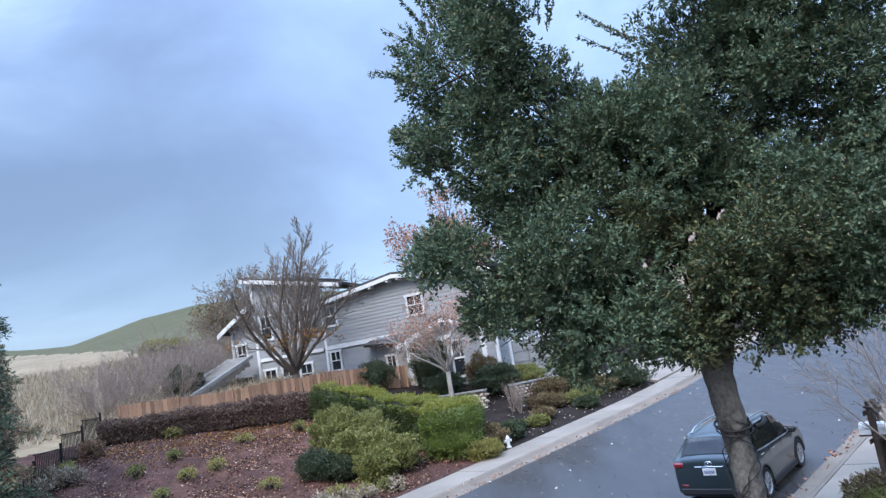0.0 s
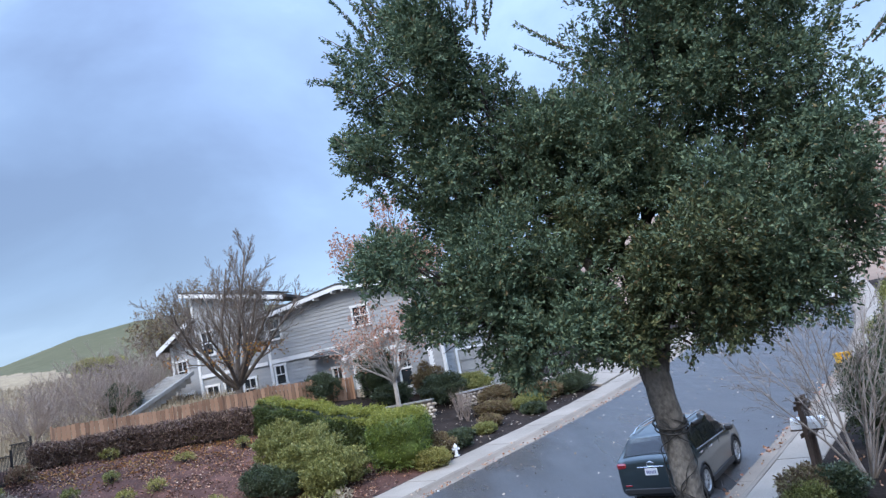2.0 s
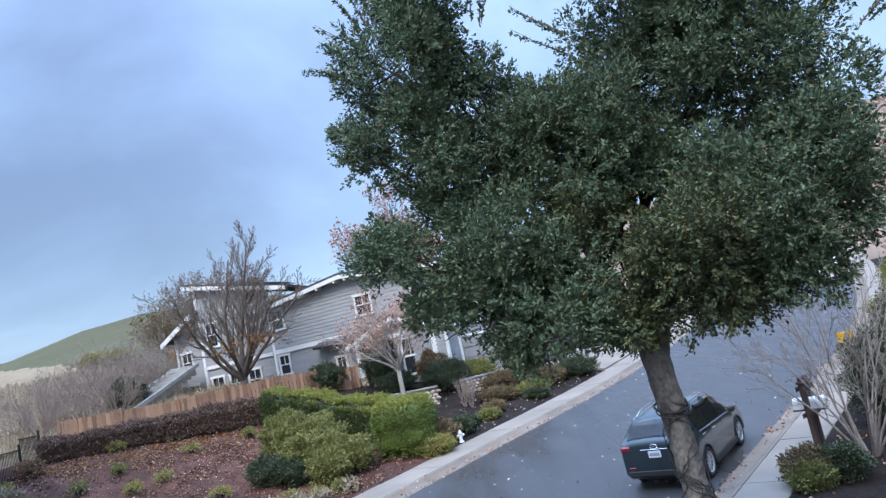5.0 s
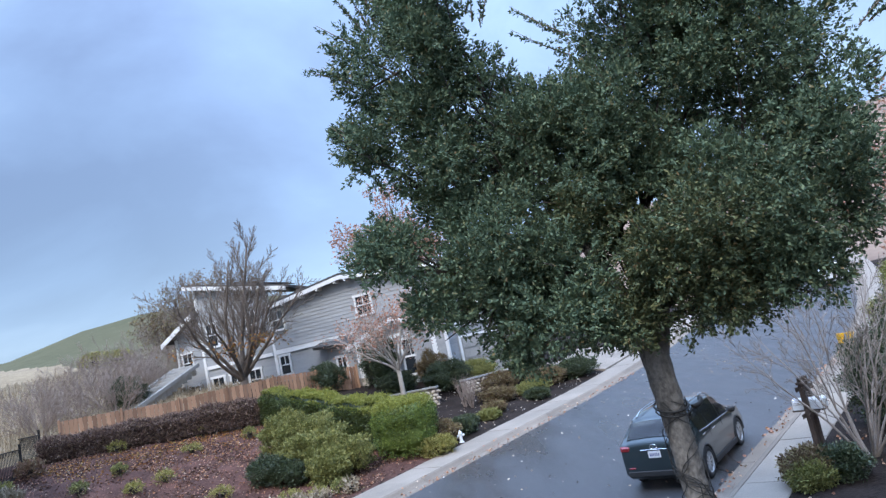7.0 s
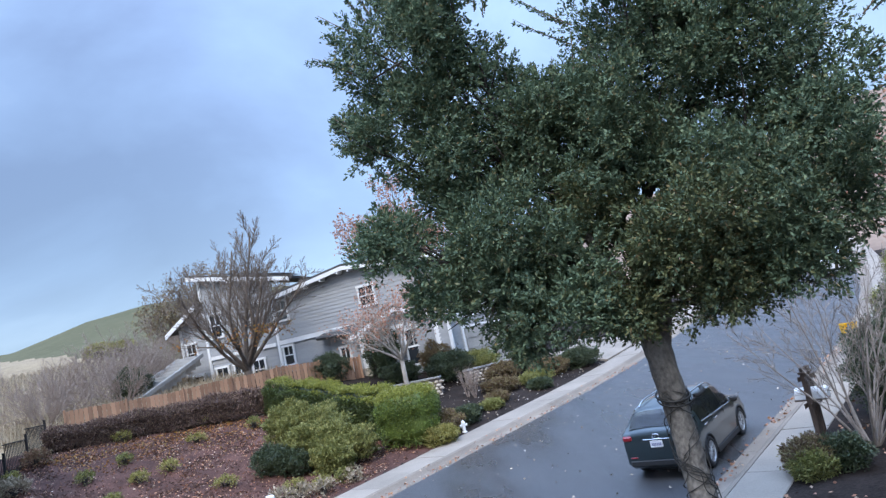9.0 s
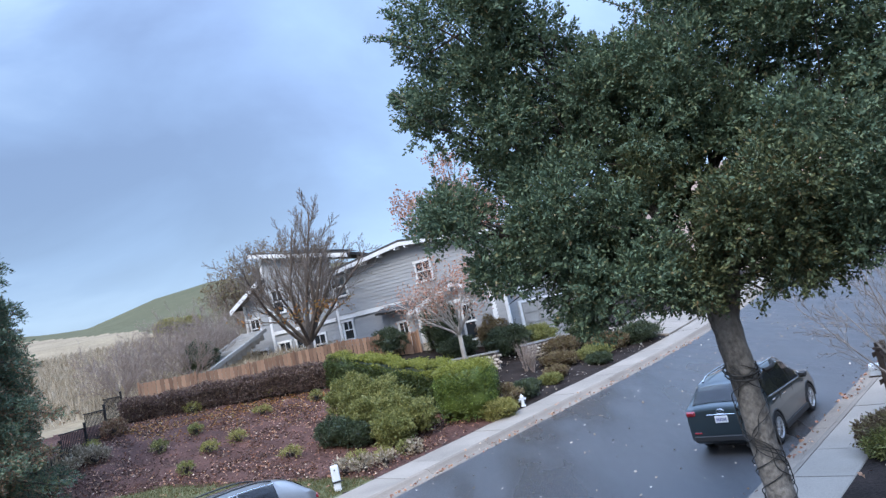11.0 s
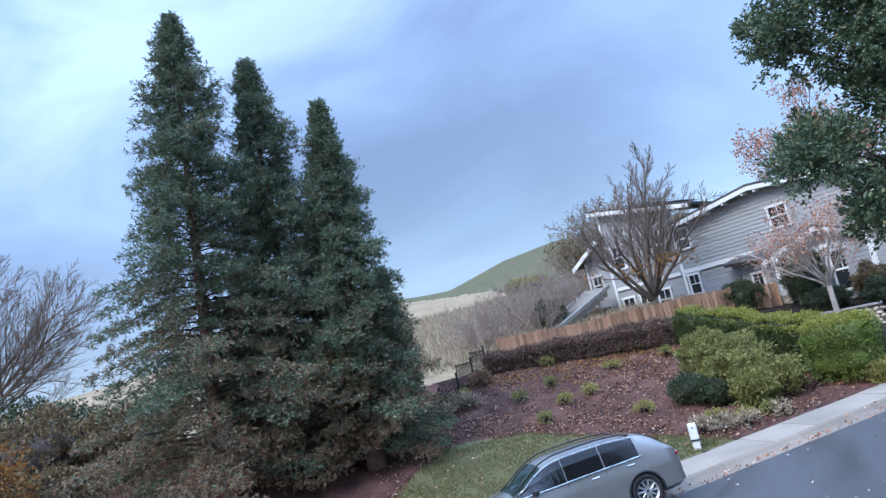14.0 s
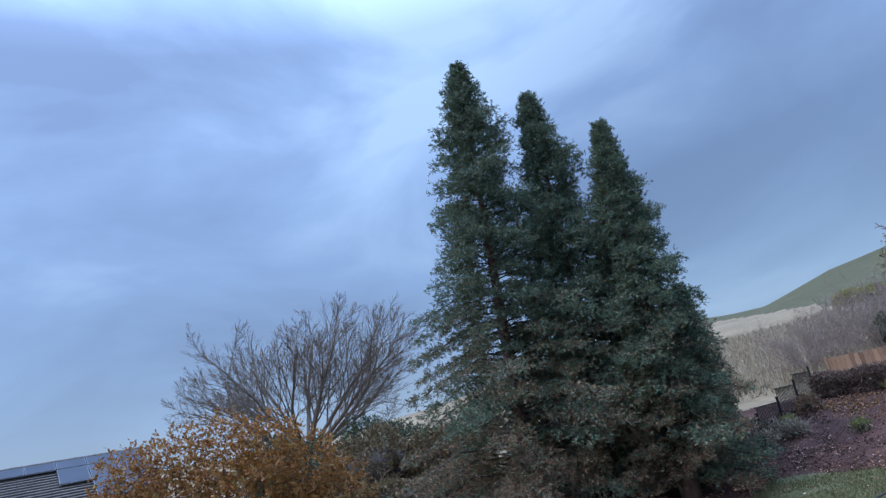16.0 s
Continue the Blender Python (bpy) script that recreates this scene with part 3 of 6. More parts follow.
    for (x, y, z), way, ln in (((0.2, 8.95, 4.5), (-0.5, 0, 0.8), 1.0), ((0.0, 8.9, 4.1), (-0.8, 0, 0.55), 0.75), ((-0.1, 8.9, 3.7), (-0.9, 0, 0.4), 0.7), ((0.4, 9, 4.7), (-0.35, 0, 0.9), 0.9), ((-0.3, 8.8, 2.95), (-0.75, 0, 0.6), 0.55), ((1.9, 9, 4.4), (0.25, 0, 0.95), 0.7), ((1.7, 9, 4.6), (0.35, 0, 0.9), 0.8), ((2.9, 8.7, 3.9), (-0.75, 0, 0.65), 0.9), ((3.1, 8.7, 4.5), (-0.5, 0, 0.8), 0.9), ((2.3, 9, 3.2), (0.05, 0, 1), 0.65), ((2.6, 8.9, 3.1), (0.1, 0, 1), 0.6), ((1.0, 9, 4.9), (-0.2, 0, 1), 0.8), ((5.9, 7.3, 2.7), (0.7, -0.5, 0.5), 0.6), ((6.0, 7.2, 3.3), (0.8, -0.6, 0.4), 0.7), ((5.8, 7.2, 2.0), (0.8, -0.5, 0.35), 0.55)):
        for rep in range(3):
            p0 = np.array(rel(x, y, z)) + rng.normal(0, 0.12, 3) - np.array(way) * 0.1
            w = unit(np.array(way) + rng.normal(0, 0.14, 3))
            L_ = ln * rng.uniform(0.5, 0.95)
            shoots.append(([Vector(p0), Vector(p0 + w * L_ * 0.5), Vector(p0 + w * L_ + np.array([0, 0, 0.06]))], (0.012, 0.008, 0.003), 4))
            k = rng.uniform(0.0, 1, (int(110 * L_), 1))
            feet.append(p0 + w * L_ * k)
            ways.append(unit(w * 0.7 + rng.normal(0, 0.55, (len(k), 3))))
            warm.append(np.zeros(len(k), int))
    part("shootwork", tubes("shootwork", shoots, BARKTWIG), None, t, kind="stuff")
    feet, ways, warm = np.concatenate(feet), np.concatenate(ways), np.concatenate(warm)
    # thin places where light comes through the crown
    whole_at = feet + np.array(R0)
    flat = whole_at * (8.7 / whole_at[:, 1:2])
    thick = np.ones(len(feet), bool)
    for gx, gz_, r in ((3.38, 1.30, 0.20), (2.45, 0.85, 0.15), (3.05, 1.03, 0.12), (2.2, 0.62, 0.09), (0.95, 2.0, 0.07)):
        off = np.hypot(flat[:, 0] - gx, (flat[:, 2] - gz_) * 1.3)
        thick &= off > r * (0.75 + 0.45 * np.sin(flat[:, 0] * 31 + gx) * np.sin(flat[:, 2] * 27))
    feet, ways, warm = feet[thick], ways[thick], warm[thick]
    part("crown", leaf_mesh("crown", rng, feet, ways, 0.060, 0.028, [OAKLEAF, OAKWARMSHADE], warm), None, t, "small dark green leaves")
    # the light string
    wraps = []
    for k in range(9):
        pts = []
        for i in range(70):
            u = i / 69
            z = -3.9 + u * 2.75
            cx, cy = np.interp(z, (-4.2, -2.7, -2.0, -1.2), (3.04, 3.02, 2.99, 2.96)), np.interp(z, (-4.2, -2.7, -2.0, -1.2), (8.3, 8.36, 8.46, 8.47))
            a = 0.7 * k + (1 if k % 2 else -1) * u * (13 + k) + 0.5 * math.sin(u * 31 + k)
            rad = np.interp(z, (-4.2, -3.6, -2.7, -1.2), (0.28, 0.215, 0.186, 0.184))
            pts.append(rel(cx + rad * math.cos(a), cy + rad * math.sin(a), z))
        wraps.append((pts, [0.0065] * len(pts), 4))
    loop = [rel(2.965 + 0.2 * math.cos(a), 8.47 + 0.2 * math.sin(a), -1.22 + 0.06 * math.sin(a)) for a in np.linspace(0, 6.28, 18)]
    wraps += [(loop, [0.014] * 18, 5), ([p + Vector((0.01, 0, -0.06)) for p in loop], [0.01] * 18, 5), ([p + Vector((0.16, 0, 0.02)) * 1 for p in loop[-5:]] , [0.03] * 5, 5)]
    part("light_string", tubes("light_string", wraps, WIRE), None, t, "black light string wound round the trunk")
    return t


def redwood(tip, foot_xy, seed, width, gap=0.0):
    rng = np.random.default_rng(seed)
    x, y = foot_xy
    base = Vector((x, y, gz(x, y) - 0.1))
    t = thing("redwood_tree", base, label="tall conical redwood with drooping dark green sprays", category="tree", group="redwoods by the fence")
    top = Vector(tip) - base
    H = top.z
    axis = lambda k: Vector((top.x * k, top.y * k, H * k))
    part("trunk", tubes("trunk", [([axis(0), axis(0.15), axis(0.4), axis(0.7), axis(1)], (0.34, 0.26, 0.18, 0.10, 0.02), 9)], BARKRED), None, t, "reddish fibrous trunk")
    limbs, feet, ways, rust = [], [], [], []
    n = 300
    for i in range(n):
        k = 0.035 + 0.96 * (i / n) ** 0.92
        a = i * 2.39996 + rng.normal(0, 0.25)
        reach = width * 1.10 * (1 - k) ** 0.84 * rng.uniform(0.5, 1.2) * (1 + 0.16 * math.sin(k * 23 + seed) * math.sin(a * 2 + k * 9)) + 0.05
        if k < 0.16:
            reach *= 0.82 + k * 1.1
        o = axis(k)
        w = Vector((math.cos(a), math.sin(a), 0))
        lift = 0.25 if k > 0.75 else 0.05
        tip_ = o + w * reach + Vector((0, 0, reach * (lift - 0.18 * (k < 0.5))))
        mid_ = o.lerp(tip_, 0.5) + Vector((0, 0, 0.12 * reach))
        limbs.append(([o, mid_, tip_], (0.05 * (1.1 - k), 0.03 * (1.1 - k), 0.008), 4))
        m = int(46 * reach + 18)
        u = rng.uniform(0.15, 1.03, m) ** 0.75
        P = np.array(o)[None] * (1 - u[:, None]) ** 2 + 2 * np.array(mid_)[None] * ((1 - u) * u)[:, None] + np.array(tip_)[None] * u[:, None] ** 2
        side = np.array((-w.y, w.x, 0))
        sw = rng.normal(0, 0.16, m) * (0.22 + reach * 0.5)
        P = P + side * sw[:, None] + rng.normal(0, 0.07, (m, 3)) * (1, 1, 1.4) + np.array([0, 0, -0.10]) * np.abs(sw)[:, None]
        D = unit(np.array(w)[None] * 0.8 + side[None] * np.sign(sw)[:, None] * 0.7 + np.array([0, 0, 0.4 if k > 0.55 else 0.05])[None] + rng.normal(0, 0.35, (m, 3)))
        a_, b_ = sprigs(rng, P, D, 8, 0.12 + 0.06 * min(1.0, reach), 0.6)
        feet.append(a_), ways.append(b_)
        rusty = 0.06 + max(0.0, 0.5 - k) * 1.7 * (1 if rng.random() < 0.55 else 0.15)
        rust.append((rng.random(len(a_)) < rusty).astype(int))
    part("branchwork", tubes("branchwork", limbs, BARKDARK), None, t, kind="stuff")
    part("crown", leaf_mesh("crown", rng, np.concatenate(feet), np.concatenate(ways), 0.115, 0.032, [REDLEAF, RUSTLEAF], np.concatenate(rust)), None, t, "flat green sprays turning rusty near the ground")
    return t


def bare_tree(name, label, at_, seed, trunk, radius, first, levels, mat, stems=1, kids=8, lift=0.12, open_=0.6, spread=0.6, ratio=0.5, lean=(0, 0, 1), leaves=None, leaf_n=0, leaf_len=0.08, wild=0.2, category="tree", group="", keep=None, leader=0.0, fine=0.004):
    """A leafless or thinly leaved tree: trunk, main stems fanned by spread, shoots at the angle open_; leader: length of an upright middle stem."""
    rng = np.random.default_rng(seed)
    t = thing(name, at_, label=label, category=category, group=group)
    paths, tips = [], []
    if trunk > 0:
        d = Vector(lean).normalized()
        top = d * trunk
        paths.append(([Vector((0, 0, -0.1)), d * trunk * 0.4, top], (radius * 1.3, radius, radius * 0.9), 9))
    else:
        top = Vector((0, 0, -0.05))
    stem_paths = paths
    twigs = []
    if leader:
        ramify(rng, top - Vector((0, 0, 0.05)), Vector((0.02, 0, 1)), leader, radius * 0.85, levels, twigs, tips, kids + 4, open_, ratio, lift, wild * 0.6, 0.12, fine)
    for k in range(stems):
        a = 2.4 * k + rng.uniform(-0.4, 0.4)
        sp = spread * (0.25 + 1.0 * ((k + 0.5) / stems))
        foot = top - Vector((0, 0, trunk * rng.uniform(0.0, 0.3))) if trunk > 0 else top + Vector((math.cos(a), math.sin(a), 0)) * radius * 2.2
        d = (Vector((math.cos(a) * sp, math.sin(a) * sp, 1))).normalized()
        ramify(rng, foot, d, first * rng.uniform(0.85, 1.1), radius * (0.62 if trunk > 0 else 0.9), levels, twigs, tips, kids, open_, ratio, lift, wild, 0.22, fine)
    twigs.sort(key=lambda q: -q[1][0])
    if stem_paths:
        part("trunk", tubes("trunk", stem_paths, mat), None, t)
    for path in twigs[:16]:
        part("limb" if trunk > 0 else "stem", tubes("limb", [path], mat), None, t)
    part("branchwork", tubes("branchwork", twigs[16:], mat), None, t, kind="stuff")
    if leaves is not None and leaf_n:
        pick = rng.integers(0, len(tips), leaf_n)
        P = np.array([tips[i][0] for i in pick]) + rng.normal(0, 0.12, (leaf_n, 3))
        if keep is not None:
            P = P[keep(P)]
        part("foliage", leaf_mesh("foliage", rng, P, rng.normal(size=P.shape) + np.array([0, 0, -0.4]), leaf_len, leaf_len * 0.7, [leaves]), None, t)
    return t


def bush(name, label, at_, radii, n, leaf, mat, seed, core=0.72, up=0.3, lump=0.15, twig=None, group="", category="shrub", turn=0.0, shape=2.0, top=None):
    """A shrub: dark twigs and a solid filler core inside, and leaves on short sprigs through its outer part. shape over
    2 gives a clipped, boxy outline.
    """
    rng = np.random.default_rng(seed)
    t = thing(name, at_, turn, label=label, category=category, group=group)
    rx, ry, rz = radii
    dirs = unit(rng.normal(size=(n, 3)))
    dirs[:, 2] = np.abs(dirs[:, 2]) * np.where(rng.random(n) < 0.75, 1, -1)
    p = np.abs(dirs) ** shape
    dirs = dirs / (p.sum(1, keepdims=True) ** (1 / shape))
    bump_ = 1 + lump * np.sin(dirs[:, :1] * 5 + seed) * np.sin(dirs[:, 1:2] * 6 + 1.7 * seed) + lump * 0.5 * np.sin(dirs[:, 2:] * 11 + seed)
    C = dirs * np.array([rx, ry, rz]) * rng.uniform(0.72, 1.0, (n, 1)) ** 0.6 * bump_
    C[:, 2] += rz * 0.92
    keep = C[:, 2] > 0.02
    C, D = C[keep], dirs[keep]
    out = unit(D + rng.normal(0, 0.5, C.shape) + np.array([0, 0, up]))
    f, w = sprigs(rng, C, out, 6, leaf * 2.2, 0.6)
    stems = []
    for k in range(26):
        q = C[rng.integers(0, len(C))] * 0.93
        stems.append(([Vector((q[0] * 0.15, q[1] * 0.15, -0.05)), Vector(q) * 0.5 + Vector((0, 0, 0.1)), Vector(q)], (0.025, 0.016, 0.006), 4))
    part("stemwork", tubes("stemwork", stems, twig or BARKDARK), None, t, kind="stuff")
    # solid core added for the dense dark inside, so the shrub stays opaque
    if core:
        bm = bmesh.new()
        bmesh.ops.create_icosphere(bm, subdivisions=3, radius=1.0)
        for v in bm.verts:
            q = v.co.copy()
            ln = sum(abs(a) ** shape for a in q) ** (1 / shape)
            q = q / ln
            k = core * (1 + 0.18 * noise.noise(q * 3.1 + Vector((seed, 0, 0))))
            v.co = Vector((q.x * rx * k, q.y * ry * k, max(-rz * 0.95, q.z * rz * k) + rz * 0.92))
        part("filler_core", bm, mat if mat in (SHRUBLEAF, OLIVE, BOXLEAF) else BARKDARK, t, smooth=True)
    mats, pick = [mat], None
    # the highest leaves take the tone brightened for overhead light
    if top is not None:
        mats.append(top)
        lim = rz * 0.92 + rz * 0.72
        pick = ((f[:, 2] > lim + rng.normal(0, rz * 0.08, len(f)))).astype(int)
    part("foliage", leaf_mesh("foliage", rng, f, w, leaf, leaf * 0.5, mats, pick), None, t)
    return t


def tuft(name, label, at_, n, length, spread, mat, seed, width=0.02, category="plant", group=""):
    """A clump of thin blades from one root."""
    rng = np.random.default_rng(seed)
    t = thing(name, at_, label=label, category=category, group=group)
    foot = np.concatenate([rng.normal(0, spread * 0.25, (n, 2)), np.zeros((n, 1))], 1)
    way = unit(np.concatenate([rng.normal(0, spread, (n, 2)), np.ones((n, 1))], 1))
    part("foliage", leaf_mesh("blades", rng, foot, way, length, width, [mat]), None, t)
    return t


oak()
redwood((-18.38, 17.03, 14.4), (-18.9, 16.3), 21, 4.0)
redwood((-17.36, 19.44, 12.81), (-17.3, 18.9), 22, 3.2)
redwood((-15.24, 20.53, 10.52), (-14.75, 19.1), 23, 2.6)
redwood((-15.3, 22.4, 3.9), (-15.7, 21.9), 24, 1.15)

# bare trees
bare_tree("bare_tree", "large leafless tree with fine upswept twigs", on_ground(-13.6, -43.0), 31, 2.6, 0.26, 8.3, 3, BARKTWIG, stems=14, kids=10, lift=0.08, open_=0.55, spread=1.9, ratio=0.5, fine=0.011)
bare_tree("bare_tree", "leafless tree with a few orange leaves near its foot", Vector((-8.72, 36.99, 0.0)), 32, 0.7, 0.19, 5.9, 3, BARKTWIG, stems=13, kids=9, lift=0.10, open_=0.58, spread=0.92, ratio=0.40, leader=7.0, fine=0.009, leaves=ORANGELEAF, leaf_n=9000, leaf_len=0.13, keep=lambda P: P[:, 2] < 2.7)
bare_tree("maple_tree", "young pale-barked tree with sparse faded pink leaves", on_ground(24.4, -23.0), 33, 1.9, 0.11, 3.3, 2, BARKPALE, stems=11, kids=9, fine=0.008, lift=0.08, open_=0.7, spread=1.15, ratio=0.5, leaves=PINKLEAF, leaf_n=2600, leaf_len=0.11)
bare_tree("pink_tree", "tall tree with faded reddish autumn leaves", on_ground(34.0, -30.0), 34, 3.6, 0.2, 5.4, 2, BARKTWIG, stems=11, kids=9, lift=0.1, open_=0.7, spread=1.1, ratio=0.5, leader=6.3, fine=0.01, leaves=PINKLEAF, leaf_n=7500, leaf_len=0.17)
bare_tree("crepe_myrtle", "leafless crepe myrtle with many smooth pale stems", on_ground(15.7, -2.9), 35, 0, 0.036, 3.7, 3, BARKCREPE, stems=12, kids=7, lift=0.04, open_=0.5, spread=0.72, ratio=0.4, wild=0.14, fine=0.005)
bare_tree("cherry_tree", "tall tree with dry reddish-brown leaves", on_ground(28.5, -1.0), 36, 2.0, 0.2, 5.0, 2, BARKTWIG, stems=9, kids=9, lift=0.1, open_=0.7, spread=0.85, ratio=0.5, leader=5.5, leaves=PINKLEAF, leaf_n=6500, leaf_len=0.13)
for i, (s, c, size) in enumerate(((16.6, -38.6, 2.0), (18.6, -40.5, 2.3), (14.4, -37.5, 1.9), (20.5, -42.0, 2.4), (17.4, -36.2, 1.6), (13.4, -35.6, 1.4), (21.8, -40.2, 2.1), (23.2, -43.5, 2.5), (19.3, -38.2, 1.9))):
    bare_tree("bare_shrub", "leafless greyish brown shrub on the grassy slope", on_ground(s, c), 40 + i, 0, 0.035, size * 1.5, 2, BARKSHRUB, stems=14, kids=9, fine=0.0075, lift=0.05, open_=0.6, spread=1.2, ratio=0.45, category="shrub", group="bare shrubs on the slope")
for i, (x, y, top) in enumerate(((-14.6, 53.0, 9.6), (-16.6, 52.0, 8.2), (-12.4, 54.0, 9.2))):
    b = Vector((x, y, gz(x, y)))
    bare_tree("brown_tree", "bare brown tree behind the grey house", b, 50 + i, (top - b.z) * 0.2, 0.14, (top - b.z) * 0.7, 2, BARKTWIG, stems=12, kids=10, fine=0.011, lift=0.04, open_=0.75, spread=1.0, ratio=0.5, group="bare trees behind the house", leaves=BROWNLEAF, leaf_n=3800, leaf_len=0.14)


def orange_tree():
    rng = np.random.default_rng(61)
    base = on_ground(-8.6, -19.9, 0.0)
    t = thing("autumn_tree", base, label="broad tree in orange and yellow autumn leaf", category="tree")
    part("trunk", tubes("trunk", [([Vector((0, 0, -0.2)), Vector((0, 0, 1.2)), Vector((0.05, 0, 2.7))], (0.2, 0.15, 0.13), 9)], BARKDARK), None, t)
    feet, ways, limbs = [], [], []
    across, deep = Vector((0.36, 0.93, 0)), Vector((-0.93, 0.36, 0))
    for u, v, z, r in ((-2.6, 0, 4.9, 1.0), (-3.1, 0.3, 3.8, 1.2), (-1.5, 0.4, 5.1, 1.1), (-0.2, 0.2, 5.2, 1.2), (1.1, 0.2, 5.1, 1.1), (2.2, 0, 4.3, 1.1), (3.0, 0.2, 3.5, 0.95), (-1.6, 0, 3.6, 1.4), (0.3, -0.3, 3.8, 1.5), (1.7, 0, 3.1, 1.3), (-2.8, 0, 2.8, 1.1), (0, 0.6, 2.7, 1.3)):
        o = across * u + deep * v + Vector((0, 0, z + 0.5))
        limbs.append(([Vector((0.05, 0, 1.9)), o * 0.55 + Vector((0, 0, 0.5)), o], (0.07, 0.045, 0.012), 5))
        n = int(330 * r * r)
        dirs = unit(rng.normal(size=(n, 3)))
        C = np.array(o) + dirs * r * rng.uniform(0.1, 1.05, (n, 1)) ** 0.5
        a, b = sprigs(rng, C, unit(dirs + rng.normal(0, 0.5, (n, 3))), 7, 0.22, 0.8)
        feet.append(a), ways.append(b)
        for k in range(6):
            q = Vector(C[rng.integers(0, n)])
            limbs.append(([o, o.lerp(q, 0.6) + Vector(rng.normal(0, 0.08, 3)), q], (0.02, 0.012, 0.005), 4))
    part("branchwork", tubes("branchwork", limbs, BARKDARK), None, t, kind="stuff")
    part("crown", leaf_mesh("crown", rng, np.concatenate(feet), np.concatenate(ways), 0.09, 0.06, [ORANGELEAF]), None, t, "orange and yellow leaves")
    return t


orange_tree()


# ---- hedges and shrubs of the sloping bed ----
def hedge(name, label, a, b, width, height, leaf, n, mats, seed, core_mat=DEADHEDGE, wave=0.05, ends=(0, 0)):
    """A clipped hedge from a to b (street coordinates): a solid dark filler core inside and leaves all over."""
    rng = np.random.default_rng(seed)
    A_, B_ = on_ground(*a), on_ground(*b)
    t = thing(name, A_, label=label, category="hedge")
    run = B_ - A_
    L_ = math.hypot(run.x, run.y)
    d = np.array((run.x / L_, run.y / L_, 0))
    nrm = np.array((-d[1], d[0], 0))
    u, k = rng.uniform(0, 1, n), rng.random(n)
    face = rng.choice(4, n, p=(0.42, 0.16, 0.32, 0.10))
    across = np.where(face == 0, -0.5, np.where(face == 1, 0.5, rng.uniform(-0.5, 0.5, n)))
    zz = np.where(face == 2, 1.0, rng.uniform(0.02, 1.0, n))
    u = np.where(face == 3, np.where(rng.random(n) < 0.5, 0.0, 1.0), u)
    hgt = height[0] + (height[1] - height[0]) * u
    wavy = 1 + wave * np.sin(u * L_ * 1.9 + seed) + wave * np.sin(u * L_ * 4.3)
    rnd = 1 - 0.18 * (np.abs(across) > 0.38) * (zz > 0.85)
    P = d * (u * L_)[:, None] + nrm * (across * width * wavy * (1 - 0.12 * zz))[:, None]
    P[:, 2] = run.z * u + zz * hgt * wavy * rnd
    outw = nrm * np.sign(across)[:, None] * (face[:, None] < 2) + np.array([0, 0, 1.0]) * (face[:, None] == 2) + d * (np.where(u > 0.5, 1, -1) * (face == 3))[:, None]
    P = P + outw * rng.normal(-0.04, 0.05, n)[:, None]
    f, w = sprigs(rng, P, unit(outw + rng.normal(0, 0.5, P.shape) + np.array([0, 0, 0.3])), 5, leaf * 1.5, 0.6)
    pick = None
    # leaves near the top take the second tone, brightened for overhead light
    if len(mats) > 1:
        frac = (f[:, 2] - run.z * np.clip((f @ d) / L_, 0, 1)) / np.mean(height)
        pick = (frac > 0.9 + rng.normal(0, 0.05, len(f))).astype(int)
    # solid dark core added behind the leaves to close the see-through gaps
    core = []
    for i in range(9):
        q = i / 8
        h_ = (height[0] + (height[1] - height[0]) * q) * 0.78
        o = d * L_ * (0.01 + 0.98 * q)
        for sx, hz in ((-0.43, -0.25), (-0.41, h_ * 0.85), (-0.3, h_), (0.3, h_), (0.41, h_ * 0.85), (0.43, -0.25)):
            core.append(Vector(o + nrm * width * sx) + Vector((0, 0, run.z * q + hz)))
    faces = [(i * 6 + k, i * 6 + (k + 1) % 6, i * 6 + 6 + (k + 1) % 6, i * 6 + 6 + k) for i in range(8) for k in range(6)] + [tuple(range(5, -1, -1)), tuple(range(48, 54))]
    part("filler_core", mesh_of("filler_core", core, faces, core_mat), None, t)
    part("foliage", leaf_mesh("foliage", rng, f, w, leaf, leaf * 0.55, mats, pick), None, t)
    return t


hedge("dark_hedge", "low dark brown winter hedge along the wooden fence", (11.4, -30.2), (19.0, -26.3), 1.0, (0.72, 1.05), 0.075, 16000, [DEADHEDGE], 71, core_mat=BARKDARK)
hedge("long_hedge", "clipped green hedge with yellow-green top leaves, brightened as if lit from above", (19.3, -26.0), (19.6, -19.2), 1.5, (1.35, 1.65), 0.065, 19000, [HEDGELEAF, HEDGETOP], 72, core_mat=SHRUBLEAF)
bush("box_hedge", "boxy clipped bright green hedge beside the pavement", on_ground(19.2, -18.3), (1.05, 1.25, 0.98), 6500, 0.06, BOXLEAF, 73, core=0.86, shape=5.0, lump=0.05, turn=-10, category="hedge", top=HEDGETOP)
for i, (s, c, rx, rz) in enumerate(((16.6, -21.7, 0.95, 0.72), (16.9, -21.0, 1.15, 0.68), (16.2, -19.9, 1.05, 0.62), (16.6, -18.9, 0.85, 0.5), (15.6, -18.6, 0.6, 0.4))):
    bush("olive_shrub", "loose olive green shrub on the mulched slope", on_ground(s, c), (rx, rx, rz * 1.12), 2600, 0.085, OLIVE, 80 + i, core=0.55, up=1.5, lump=0.26, group="olive shrubs of the bed")
for i, (s, c, rx, rz) in enumerate(((14.6, -20.6, 0.62, 0.45), (15.0, -19.9, 0.55, 0.38))):
    bush("dark_shrub", "low dark green shrub on the mulch", on_ground(s, c), (rx, rx, rz), 1300, 0.06, SHRUBLEAF, 90 + i, group="dark shrubs of the bed")
